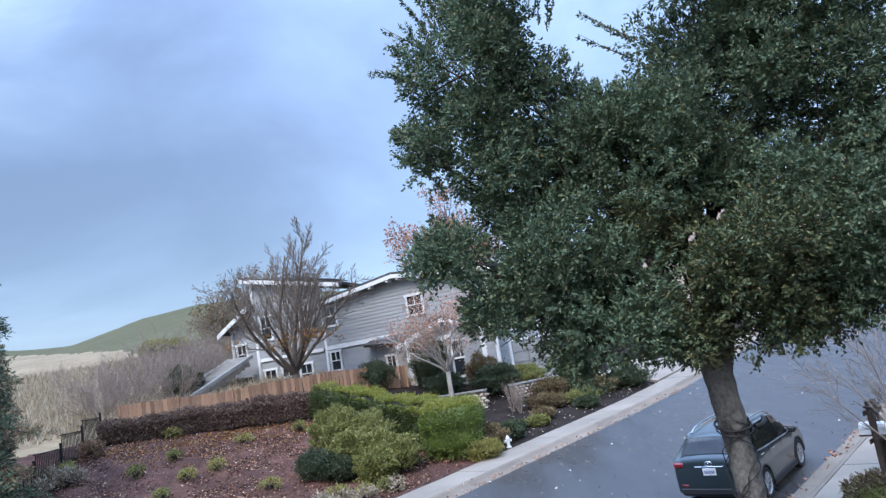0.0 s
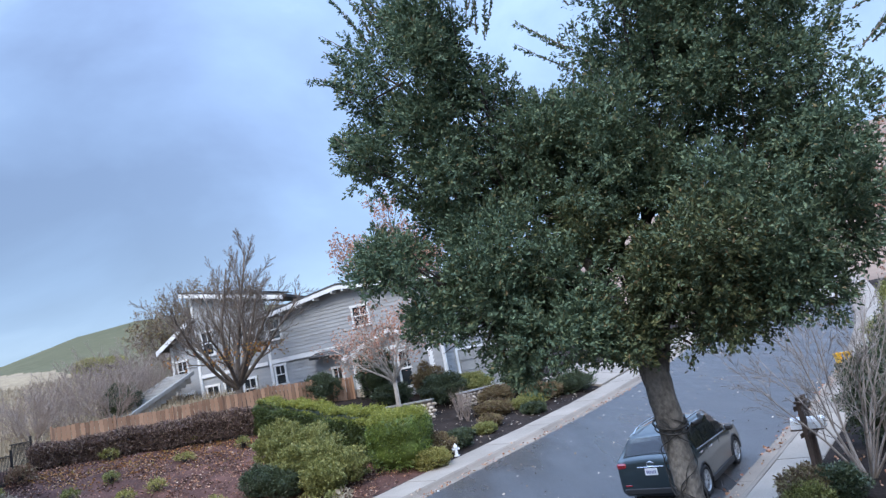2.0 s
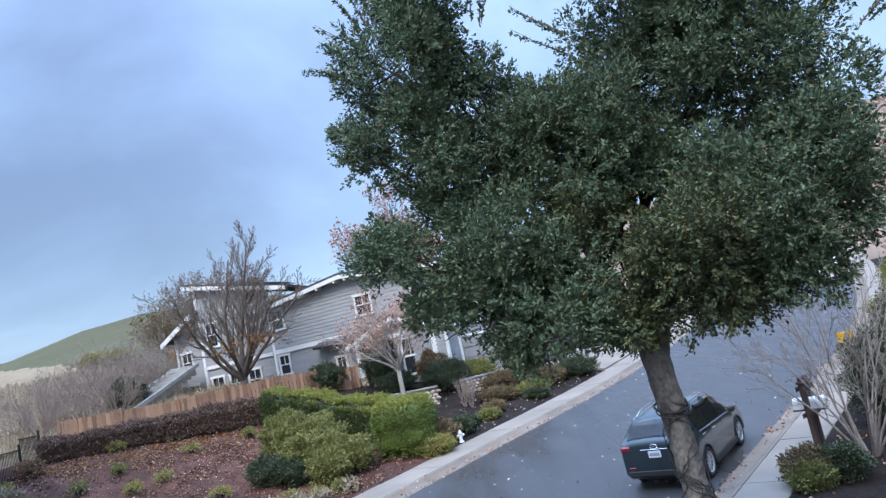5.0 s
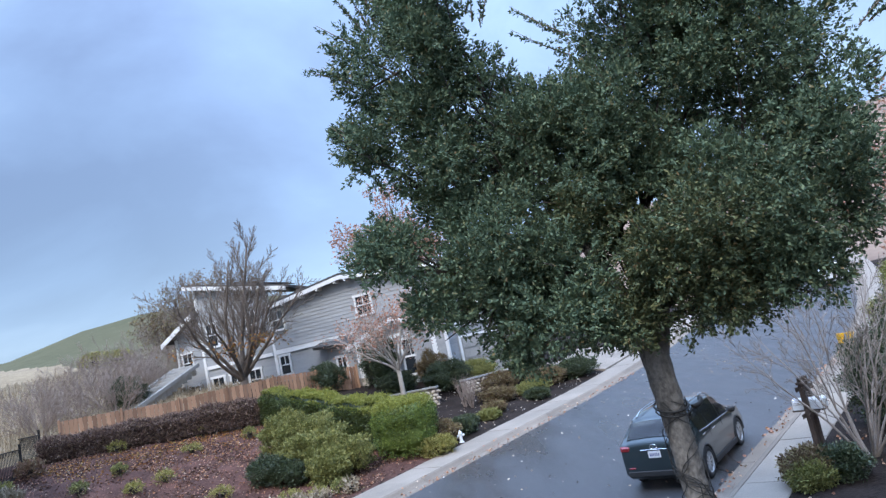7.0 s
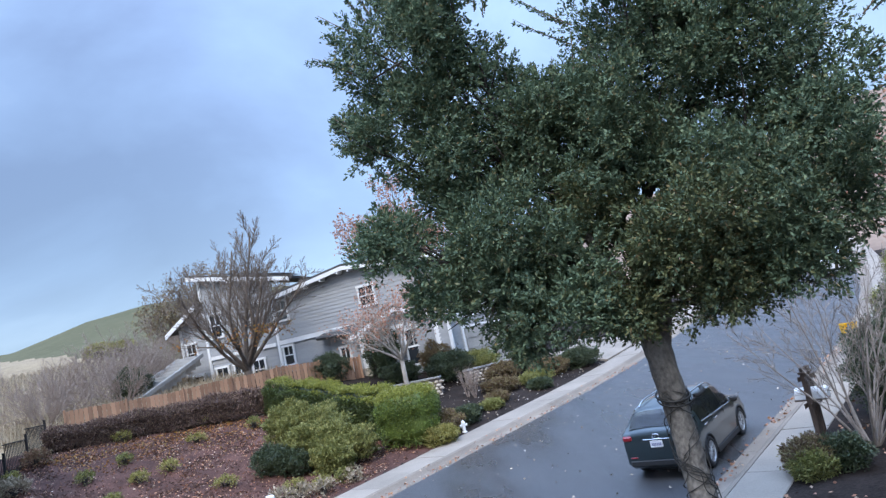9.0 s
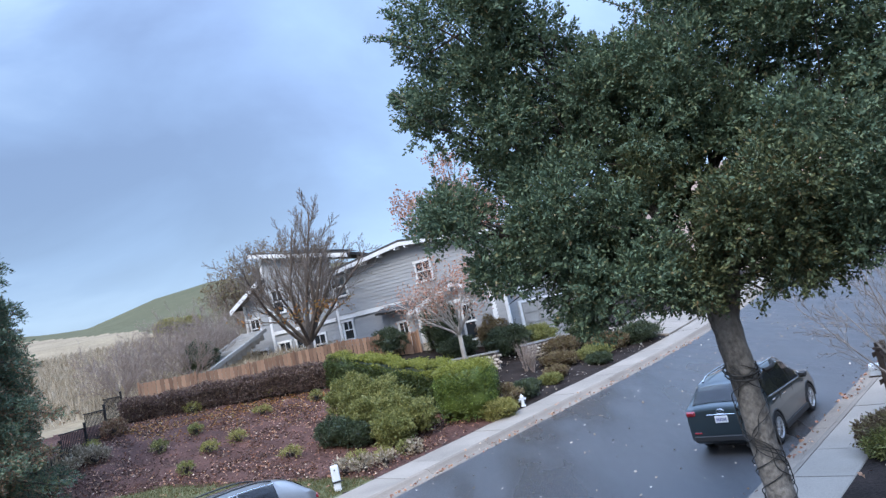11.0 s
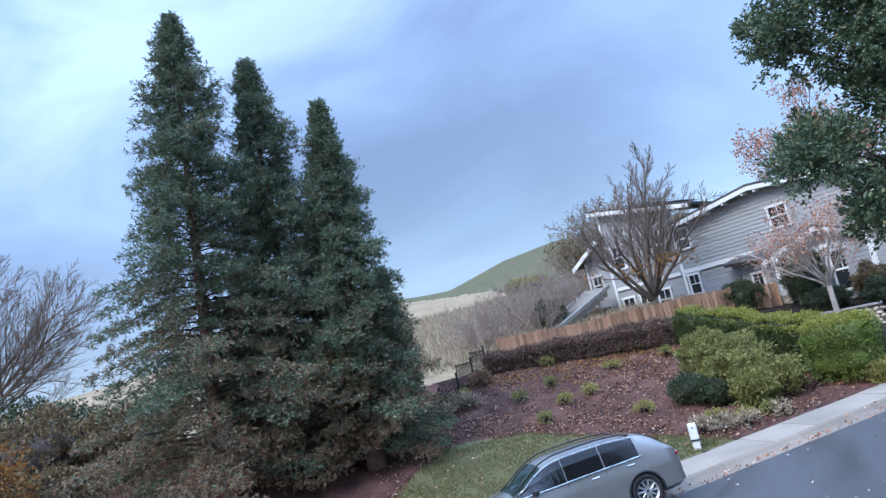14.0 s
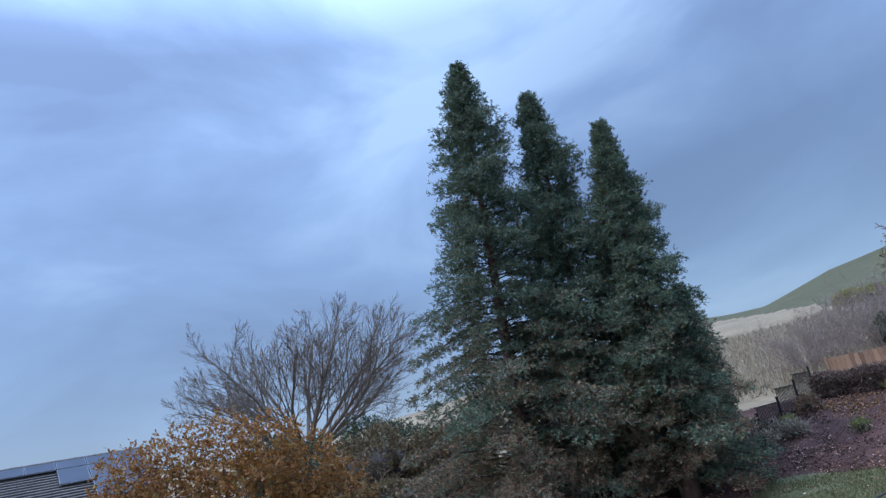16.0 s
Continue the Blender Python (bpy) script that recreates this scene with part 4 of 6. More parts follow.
# the neighbour's front bed
for i, (s, c, rx, rz, m) in enumerate(((20.4, -17.9, 0.7, 0.35, BROWNLEAF), (19.2, -16.95, 0.5, 0.28, YELLOWLEAF), (21.6, -17.8, 0.6, 0.25, SHRUBLEAF), (26.8, -19.4, 0.75, 0.26, BROWNLEAF), (28.4, -18.5, 0.7, 0.24, OLIVE), (30.2, -18.8, 0.9, 0.32, BROWNLEAF), (22.6, -18.2, 0.4, 0.16, SHRUBLEAF), (23.8, -17.9, 0.35, 0.14, OLIVE), (27.4, -17.7, 0.45, 0.18, SHRUBLEAF), (25.0, -18.4, 0.4, 0.15, BROWNLEAF), (32.0, -18.1, 1.0, 0.4, SHRUBLEAF), (28.8, -20.6, 0.9, 0.34, BROWNLEAF), (25.6, -24.4, 0.9, 0.45, SHRUBLEAF), (27.3, -22.6, 1.0, 0.7, SHRUBLEAF), (31.0, -20.5, 1.0, 0.5, SHRUBLEAF), (26.3, -26.0, 0.9, 1.3, SHRUBLEAF), (28.2, -24.0, 0.9, 0.8, BROWNLEAF), (24.2, -28.0, 1.0, 0.6, SHRUBLEAF), (29.2, -22.4, 1.1, 0.5, OLIVE))):
    bush("bed_shrub", {"brown_shrub_leaf": "low russet shrub in dark mulch", "lime_leaf": "small yellow-green plant by the pavement", "dark_shrub_leaf": "rounded dark green shrub in the front bed", "olive_leaf": "spreading olive green groundcover shrub"}[m.name], on_ground(s, c), (rx, rx, rz), int(1000 + 900 * rx * (rx + 2 * rz)), 0.07, m, 100 + i, lump=0.25, group="shrubs of the front bed")
for i, (s, c) in enumerate(((25.4, -19.9), (25.6, -20.15), (25.25, -20.2))):
    bare_tree("bare_shrub", "upright clump of bare pinkish stems", on_ground(s, c), 120 + i, 0, 0.018, 1.3, 1, BARKSHRUB, stems=12, kids=6, lift=0.06, open_=0.3, spread=0.2, ratio=0.4, category="shrub", group="bare stems in the front bed")
# small plants on the slope
rng0 = np.random.default_rng(5)
for i, (s, c) in enumerate(((10.2, -22.8), (12.7, -23.8), (13.4, -28.4), (10.5, -25.3), (11.6, -23.8), (16.4, -27.3), (15.3, -28.1), (6.9, -25.1), (13.0, -21.0), (15.0, -17.6), (14.4, -17.9), (13.7, -18.4), (12.2, -25.9), (9.0, -27.4), (14.9, -25.6), (17.3, -25.2))):
    m = YELLOWLEAF if i % 3 else OLIVE
    bush("small_plant", "small yellow-green plant in the bark mulch" if i % 3 else "small olive green plant in the bark mulch", on_ground(s, c), (0.20 + 0.06 * (i % 3), 0.22, 0.14 + 0.03 * (i % 2)), 110, 0.065, m, 140 + i, core=0, up=0.8, group="small plants on the slope", category="plant")
for i, (s, c) in enumerate(((8.2, -26.9), (8.7, -26.3), (7.6, -26.2), (10.3, -28.6), (13.4, -17.7), (14.0, -17.4), (12.9, -18.1), (15.2, -17.3))):
    bush("straw_plant", "dry straw-coloured grass clump on the mulch", on_ground(s, c), (0.34, 0.34, 0.19) if i < 4 else (0.2, 0.2, 0.13), 150 if i < 4 else 45, 0.11, RUSTLEAF if i == 3 else STRAW, 160 + i, core=0, up=0.9, group="dry plants on the slope", category="plant")
for i, (s, c) in enumerate(((5.6, -25.6), (6.3, -26.4), (4.8, -26.6))):
    bush("fern", "grey-green fern-like plant under the redwoods", on_ground(s, c), (0.6, 0.6, 0.35), 420, 0.12, OLIVE, 170 + i, core=0, up=0.6, group="ferns under the redwoods", category="plant")
# near side of the street
for i, (s, c, rx, rz, m) in enumerate(((14.35, -3.72, 0.42, 0.28, BROWNLEAF), (14.0, -3.62, 0.28, 0.2, OLIVE), (14.5, -3.2, 0.36, 0.26, SHRUBLEAF), (18.2, -2.6, 0.9, 1.0, SHRUBLEAF), (17.0, -1.4, 0.9, 0.9, SHRUBLEAF), (20.3, -2.2, 1.0, 1.2, SHRUBLEAF), (22.6, -2.0, 1.2, 1.5, OLIVE), (25.2, -1.6, 1.3, 1.7, SHRUBLEAF), (19.0, -0.4, 1.1, 1.5, SHRUBLEAF), (22.0, 0.3, 1.4, 2.0, SHRUBLEAF), (28.0, -2.2, 1.2, 1.6, OLIVE))):
    bush("yard_shrub", {"brown_shrub_leaf": "low brownish shrub beside the footpath", "dark_shrub_leaf": "dense dark green shrub behind the footpath", "olive_leaf": "olive green shrub beside the footpath"}[m.name], on_ground(s, c), (rx, rx, rz), int(700 + 1500 * rx * (rx + rz)), 0.06, m, 180 + i, lump=0.2, group="shrubs of the near yard")
# far left bushes behind the redwoods
for i, (x, y, r, rz) in enumerate(((-27.5, 15.6, 2.2, 1.6), (-31.0, 17.5, 2.6, 1.7), (-25.0, 17.5, 1.8, 1.3), (-33.5, 14.0, 2.6, 1.9), (-24.0, 13.2, 1.4, 1.0))):
    bush("dark_bush", "dense dark bush behind the redwoods", Vector((x, y, gz(x, y))), (r, r, rz), 1800, 0.14, SHRUBLEAF if i % 2 else BROWNLEAF, 210 + i, lump=0.25, group="dark bushes in the distance")
for i, (s, c) in enumerate(((33.0, -67.5), (31.6, -69))):
    bush("lime_bush", "yellow-green bush on the hillside", on_ground(s, c), (1.2, 1.2, 0.55), 500, 0.2, YELLOWLEAF, 220 + i, core=0.5, group="lime bushes on the hillside")
bush("evergreen_bush", "dark evergreen bush near the steps", on_ground(18.6, -37.4), (0.9, 0.9, 0.9), 1100, 0.1, SHRUBLEAF, 225)


# ---- the grey house up the slope ----
house = thing("grey_house", (0, 0, 0), label="two-storey grey lap-sided house with white trim on the slope", category="house")
UP = Vector((0, 0, 1))


def span(p0, p1):
    p0, p1 = Vector((*p0, 0)), Vector((*p1, 0))
    d = (p1 - p0)
    L_ = d.length
    d.normalize()
    n = Vector((d.y, -d.x, 0))
    return p0, d, n, L_


def frame_of(p0, p1, z=0.0):
    """Matrix whose x runs along the wall, y out of it, z up, at its first corner."""
    o, d, n, L_ = span(p0, p1)
    m = Matrix.Identity(4)
    m.col[0][:3], m.col[1][:3], m.col[2][:3], m.col[3][:3] = d, n, UP, (o.x, o.y, z)
    return m, L_


def lap_wall(parent, p0, p1, z0, tops, mat=SIDING, course=0.2):
    """A wall of lapped boards under a top edge given as (along, height)."""
    m, L_ = frame_of(p0, p1)
    us, zs = [t[0] for t in tops], [t[1] for t in tops]
    poly = [(0, z0)] + [(L_, z0)] + [(u, z) for u, z in reversed(tops)]
    verts = [m @ Vector((u, 0, z)) for u, z in poly] + [m @ Vector((u, -0.25, z)) for u, z in poly]
    n = len(poly)
    faces = [tuple(range(n)), tuple(range(2 * n - 1, n - 1, -1))] + [(i, i + n, (i + 1) % n + n, (i + 1) % n) for i in range(n)]
    w = part("wall", mesh_of("wall", verts, faces, mat), None, parent)
    verts, faces = [], []
    grid = np.linspace(0, L_, 200)
    line = np.interp(grid, us, zs)
    z = z0
    while z < max(zs) - 0.05:
        ok = grid[line > z + course * 0.7]
        if len(ok):
            a, b = ok[0], ok[-1]
            i = len(verts)
            for u in (a, b):
                verts += [m @ Vector((u, 0.0, z)), m @ Vector((u, 0.035, z)), m @ Vector((u, 0.008, z + course)), m @ Vector((u, 0.0, z + course))]
            faces += [(i + 1, i + 5, i + 6, i + 2), (i, i + 4, i + 5, i + 1), (i, i + 1, i + 2, i + 3), (i + 7, i + 6, i + 5, i + 4)]
        z += course
    part("clapboard", mesh_of("clapboard", verts, faces, mat), None, w, kind="stuff")
    return m, L_, w


def wall_bar(name, parent, m, lo, hi, mat=WHITE, label="", bevel=0.01):
    return part(name, boxes((lo, hi), bevel=bevel, m=m), mat, parent, label)


def house_window(parent, m, u, z, w, h, bars=True):
    e = part("window", boxes(((u - w / 2, -0.03, z), (u + w / 2, 0.045, z + h)), m=m), GLASS, parent, "dark reflecting pane")
    t = 0.11
    spans = (((u - w / 2 - t, 0.0, z), (u - w / 2, 0.09, z + h)), ((u + w / 2, 0.0, z), (u + w / 2 + t, 0.09, z + h)), ((u - w / 2 - t - 0.04, 0.0, z + h), (u + w / 2 + t + 0.04, 0.11, z + h + t * 1.2)))
    for lo, hi in spans:
        wall_bar("window_frame", e, m, lo, hi)
    wall_bar("window_sill", e, m, (u - w / 2 - t - 0.05, 0, z - t), (u + w / 2 + t + 0.05, 0.13, z))
    wall_bar("sash_bar", e, m, (u - w / 2, 0.04, z + h * 0.48), (u + w / 2, 0.075, z + h * 0.54))
    if bars:
        wall_bar("glazing_bar", e, m, (u - 0.02, 0.04, z + h * 0.54), (u + 0.02, 0.07, z + h))
    return e


def slab(name, parent, quad, thick, mat, label=""):
    """A thick four-cornered plate, from its upper corners."""
    q = [Vector(v) for v in quad]
    nrm = (q[1] - q[0]).cross(q[3] - q[0]).normalized()
    if nrm.z < 0:
        nrm = -nrm
    verts = q + [v - nrm * thick for v in q]
    faces = [(0, 1, 2, 3), (7, 6, 5, 4)] + [(i, i + 4, (i + 1) % 4 + 4, (i + 1) % 4) for i in range(4)]
    me = mesh_of(name, verts, faces, mat)
    bm = bmesh.new()
    bm.from_mesh(me)
    bmesh.ops.recalc_face_normals(bm, faces=bm.faces)
    return part(name, bm, mat, parent, label)


C0 = (-7.76, 41.5)
A1 = (C0[0] + 11 * 0.88, C0[1] - 11 * 0.475)
mA, LA, wallA = lap_wall(house, C0, A1, -1.2, [(0, 4.45), (5.5, 5.1), (11, 4.45)])
back = Vector((0.475, 0.88, 0))
B1 = (-12.15, 42.75)
mB, LB, wallB = lap_wall(house, B1, C0, -1.2, [(0, 6.6), (math.dist(B1, C0), 5.55)])
D1 = (-13.95, 43.75)
mD, LD, wallD = lap_wall(house, D1, B1, -1.2, [(0, 4.0), (math.dist(D1, B1), 5.1)])
for mat_, L_, z_ in ((mA, LA, (4.5, 4.5)), (mB, LB, (6.5, 5.3)), (mD, LD, (3.9, 5.0))):
    for u, zt in ((0.0, z_[0]), (L_, z_[1])):
        wall_bar("corner_board", house, mat_, (u - 0.09, 0.0, -1.2), (u + 0.09, 0.075, zt), label="white corner board")
wall_bar("belt_board", house, mA, (0.09, 0.0, 1.68), (10.91, 0.10, 1.93), label="white band between the storeys")
wall_bar("belt_board", house, mB, (0.09, 0.0, 1.68), (4.4, 0.10, 1.88))
for u, z, w, h in ((0.62, 3.1, 0.72, 1.05), (0.62, 0.5, 0.62, 1.0), (6.5, 2.75, 0.9, 1.0)):
    house_window(wallA, mA, u, z, w, h)
for u, z, w, h in ((3.4, 2.9, 0.55, 1.5), (0.75, 3.0, 0.62, 1.3), (0.7, 0.0, 0.7, 1.1), (1.9, 0.0, 0.7, 1.1), (3.1, 0.0, 0.7, 1.1)):
    house_window(wallB, mB, u, z, w, h)
house_window(wallD, mD, 0.75, 1.8, 0.7, 1.1)
house_window(wallD, mD, 1.0, -0.2, 0.7, 1.1)


def roof_pair(parent, m, u0, u1, z0, zp, front, depth, thick=0.16, left=0.55):
    """A gable roof over a wall frame: two slopes, white fascias and bracket ends."""
    uc = (u0 + u1) / 2
    k = (zp - z0) / (uc - u0)
    o = 0.55
    for ua, ub, over in ((u0 - left, uc, left), (u1 + o, uc, o)):
        za = z0 - k * over
        quad = [m @ Vector((ua, front, za + 0.16)), m @ Vector((ub, front, zp + 0.16)), m @ Vector((ub, -depth, zp + 0.16)), m @ Vector((ua, -depth, za + 0.16))]
        r = slab("roof", parent, quad, thick, ROOFING, "dark shingled roof")
        # fascia along the rake
        f = [m @ Vector((ua, front + 0.03, za + 0.03)), m @ Vector((ub, front + 0.03, zp + 0.03)), m @ Vector((ub, front + 0.03, zp - 0.19)), m @ Vector((ua, front + 0.03, za - 0.19))]
        verts = f + [v - m.to_3x3() @ Vector((0, 0.07, 0)) for v in f]
        bm = bmesh.new()
        bm.from_mesh(mesh_of("fascia", verts, [(0, 1, 2, 3), (7, 6, 5, 4), (0, 4, 5, 1), (1, 5, 6, 2), (2, 6, 7, 3), (3, 7, 4, 0)], WHITE))
        bmesh.ops.recalc_face_normals(bm, faces=bm.faces)
        part("fascia", bm, WHITE, r, "white fascia board")
        for i in range(5):
            u = ua + (ub - ua) * (0.06 + 0.22 * i)
            zz = za + (zp - za) * (0.06 + 0.22 * i)
            wall_bar("bracket", r, m, (u - 0.05, 0.0, zz - 0.30), (u + 0.05, front, zz - 0.14))


roof_pair(house, mA, 0.0, 11.0, 4.45, 5.1, 0.5, 9.0, left=0.12)
quad = [mB @ Vector((6.1, 0.5, 5.56)), mB @ Vector((-0.5, 0.5, 6.98)), mB @ Vector((-0.5, -8.0, 6.98)), mB @ Vector((6.1, -8.0, 5.56))]
roofB = slab("roof", house, quad, 0.16, ROOFING, "dark shingled roof with solar panels")
wv = [mB @ Vector((6.1, 0.54, 5.46)), mB @ Vector((-0.5, 0.54, 6.88)), mB @ Vector((-0.5, 0.54, 6.64)), mB @ Vector((6.1, 0.54, 5.22))]
slab("fascia", roofB, wv, 0.07, WHITE, "white fascia board")
for i in range(6):
    u = 0.2 + i * 1.0
    zz = 6.98 - (u + 0.5) * (1.42 / 6.6)
    wall_bar("bracket", roofB, mB, (u - 0.05, 0.0, zz - 0.42), (u + 0.05, 0.5, zz - 0.26))
quad = [mD @ Vector((-0.6, 0.6, 3.85)), mD @ Vector((2.1, 0.6, 5.2)), mD @ Vector((2.1, -6.0, 5.2)), mD @ Vector((-0.6, -6.0, 3.85))]
roofD = slab("roof", house, quad, 0.15, ROOFING)
slab("fascia", roofD, [mD @ Vector((-0.6, 0.64, 3.78)), mD @ Vector((2.1, 0.64, 5.13)), mD @ Vector((2.1, 0.64, 4.85)), mD @ Vector((-0.6, 0.64, 3.5))], 0.07, WHITE, "white fascia board")
for i in range(4):
    a, b = 1.7 + i * 1.05, 2.7 + i * 1.05
    zz = lambda u: 6.98 - (u + 0.5) * (1.42 / 6.6) + 0.14
    slab("solar_panel", roofB, [mB @ Vector((a, 0.2, zz(a))), mB @ Vector((b, 0.2, zz(b))), mB @ Vector((b, -1.5, zz(b))), mB @ Vector((a, -1.5, zz(a)))], 0.05, PANEL, "black solar panel")

# the porch with its low gable
P0, P1 = (-2.75, 37.75), (1.45, 37.05)
mP, LP, wallP = lap_wall(house, P0, P1, -2.2, [(0, 1.35), (2.1, 2.2), (4.25, 1.35)])
roof_pair(house, mP, 0.0, LP, 1.35, 2.2, 0.5, 5.0)
for u in (0.12, 1.9, LP - 0.12):
    e = wall_bar("porch_column", house, mP, (u - 0.14, 0.25, -0.6), (u + 0.14, 0.5, 1.2), label="white porch column")
    wall_bar("column_base", e, mP, (u - 0.24, 0.15, -2.0), (u + 0.24, 0.6, -0.6), STONE, "stone column base")
for u, z, w, h in ((1.05, -0.9, 0.8, 1.7), (2.75, -0.9, 0.75, 1.8), (3.6, -0.9, 0.5, 1.5)):
    house_window(wallP, mP, u, z, w, h)
wall_bar("gable_board", house, mP, (0.1, 0.0, 1.1), (LP - 0.1, 0.1, 1.32), label="white gable board")
m2, L2, wallQ = lap_wall(house, (-4.6, 39.6), P0, -1.8, [(0, 1.9), (math.dist((-4.6, 39.6), P0), 1.5)])
slab("roof", house, [m2 @ Vector((-0.5, 0.6, 1.55)), m2 @ Vector((L2 + 0.3, 0.6, 1.35)), m2 @ Vector((L2 + 0.3, -2.2, 2.45)), m2 @ Vector((-0.5, -2.2, 2.65))], 0.14, ROOFING)
house_window(wallQ, m2, 1.2, -0.6, 0.7, 1.3)
# the far wing up the street, seen through gaps in the oak
m3, L3, wallR = lap_wall(house, (1.8, 37.3), (7.2, 40.5), -2.4, [(0, 2.4), (3.1, 4.2), (6.25, 2.4)])
roof_pair(house, m3, 0.0, L3, 2.4, 4.2, 0.5, 6.0)
garage = wall_bar("garage_door", house, m3, (1.0, 0.0, -1.9), (5.0, 0.07, 0.4), STEPSTONE, label="pale grey panelled garage door")
for i in range(4):
    for j in range(4):
        wall_bar("door_panel", garage, m3, (1.08 + i * 0.98, 0.07, -1.84 + j * 0.56), (1.98 + i * 0.98, 0.095, -1.36 + j * 0.56), STEPSTONE)
for u in (0.86, 5.0):
    wall_bar("door_trim", house, m3, (u, 0.0, -1.9), (u + 0.14, 0.1, 0.52))
wall_bar("door_trim", house, m3, (1.0, 0.0, 0.4), (5.0, 0.1, 0.52))
house_window(wallR, m3, 3.1, 1.9, 0.9, 0.9)
wall_bar("belt_board", house, m3, (0.1, 0.0, 1.0), (L3 - 0.1, 0.09, 1.25))


# stone steps beside the house
steps = thing("garden_steps", (0, 0, 0), label="weathered grey steps climbing beside the house", category="steps")
for i in range(12):
    k = i / 11
    x, y, z = -15.3 + 1.9 * k, 37.6 + 4.3 * k, 0.1 + 1.9 * k
    m = pose(x, y, z, 0, 0, -24)
    part("step", boxes(((-0.75, 0, -0.5), (0.75, 0.42, 0.13)), bevel=0.02, m=m), STEPSTONE, steps)
for dx in (-0.95, 0.8):
    a, b = pose(-15.3, 37.6, 0.1, 0, 0, -24), pose(-13.4, 41.9, 2.0, 0, 0, -24)
    q = [a @ Vector((dx, -0.1, 0.2)), a @ Vector((dx + 0.15, -0.1, 0.2)), b @ Vector((dx + 0.15, 0.5, 0.2)), b @ Vector((dx, 0.5, 0.2))]
    slab("cheek", steps, q, 0.2, STEPSTONE, "sloping side wall of the steps")


# ---- fences and walls ----
def wood_fence():
    t = thing("wooden_fence", (0, 0, 0), label="low cedar board fence weathered orange-brown", category="fence")
    line = [(-15.42, 31.42, 0.40), (-11.07, 33.73, 0.30), (-6.95, 35.32, 0.42), (-3.0, 36.95, 0.12)]
    bm = boxes(((-0.082, -0.012, -1.4), (0.082, 0.012, 0.0)), bevel=0.004)
    me = bpy.data.meshes.new("board")
    bm.to_mesh(me)
    bm.free()
    me.materials.append(FENCEWOOD)
    rng = np.random.default_rng(4)
    for (x0, y0, z0), (x1, y1, z1) in zip(line, line[1:]):
        L_ = math.hypot(x1 - x0, y1 - y0)
        turn = math.degrees(math.atan2(y1 - y0, x1 - x0))
        n = int(L_ / 0.182)
        for i in range(n):
            k = (i + 0.5) / n
            ob = part("board", me, None, t)
            ob.matrix_world = pose(x0 + (x1 - x0) * k, y0 + (y1 - y0) * k, z0 + (z1 - z0) * k + rng.normal(0, 0.012) - 0.04 * ((i // 13) % 2), rng.normal(0, 0.6), rng.normal(0, 0.5), turn)
        for dz in (-0.18, -0.95):
            m = pose((x0 + x1) / 2, (y0 + y1) / 2, (z0 + z1) / 2 + dz, 0, -math.degrees(math.atan2(z1 - z0, L_)), turn)
            part("rail", boxes(((-L_ / 2, 0.014, -0.045), (L_ / 2, 0.055, 0.045)), bevel=0.005, m=m), FENCEWOOD, t)
        for i in range(max(2, int(L_ / 2.2)) + 1):
            k = i / max(2, int(L_ / 2.2))
            m = pose(x0 + (x1 - x0) * k, y0 + (y1 - y0) * k, z0 + (z1 - z0) * k, 0, 0, turn)
            part("post", boxes(((-0.05, -0.075, -1.6), (0.05, -0.014, 0.07)), bevel=0.01, m=m), FENCEWOOD, t)
    return t


wood_fence()


def iron_fence():
    t = thing("iron_fence", (0, 0, 0), label="black iron picket fence stepping up the slope", category="fence")
    line = [(-15.25, 29.4), (-14.9, 27.3), (-14.5, 25.1), (-14.25, 23.1), (-15.1, 21.2), (-16.4, 19.9), (-18.2, 18.6), (-20.0, 17.3), (-21.8, 15.9), (-23.4, 14.3)]
    bm = boxes(((-0.012, -0.012, 0.0), (0.012, 0.012, 1.05)))
    me = bpy.data.meshes.new("picket")
    bm.to_mesh(me)
    bm.free()
    me.materials.append(BLACKIRON)
    for (x0, y0), (x1, y1) in zip(line, line[1:]):
        za = max(gz(x0, y0), gz(x1, y1)) * 0.6 + min(gz(x0, y0), gz(x1, y1)) * 0.4
        L_ = math.hypot(x1 - x0, y1 - y0)
        turn = math.degrees(math.atan2(y1 - y0, x1 - x0))
        m0 = pose(x0, y0, za, 0, 0, turn)
        part("post", boxes(((-0.035, -0.035, -0.6), (0.035, 0.035, 1.22)), ((-0.045, -0.045, 1.22), (0.045, 0.045, 1.25)), bevel=0.004, m=pose(x0, y0, za, 0, 0, turn)), BLACKIRON, t)
        for dz in (0.1, 1.05):
            part("rail", boxes(((0, -0.018, dz - 0.02), (L_, 0.018, dz + 0.02)), bevel=0.003, m=m0), BLACKIRON, t)
        for i in range(1, 16):
            ob = part("picket", me, None, t)
            ob.matrix_world = m0 @ pose(L_ * i / 16, 0, 0.02)
    return t


iron_fence()


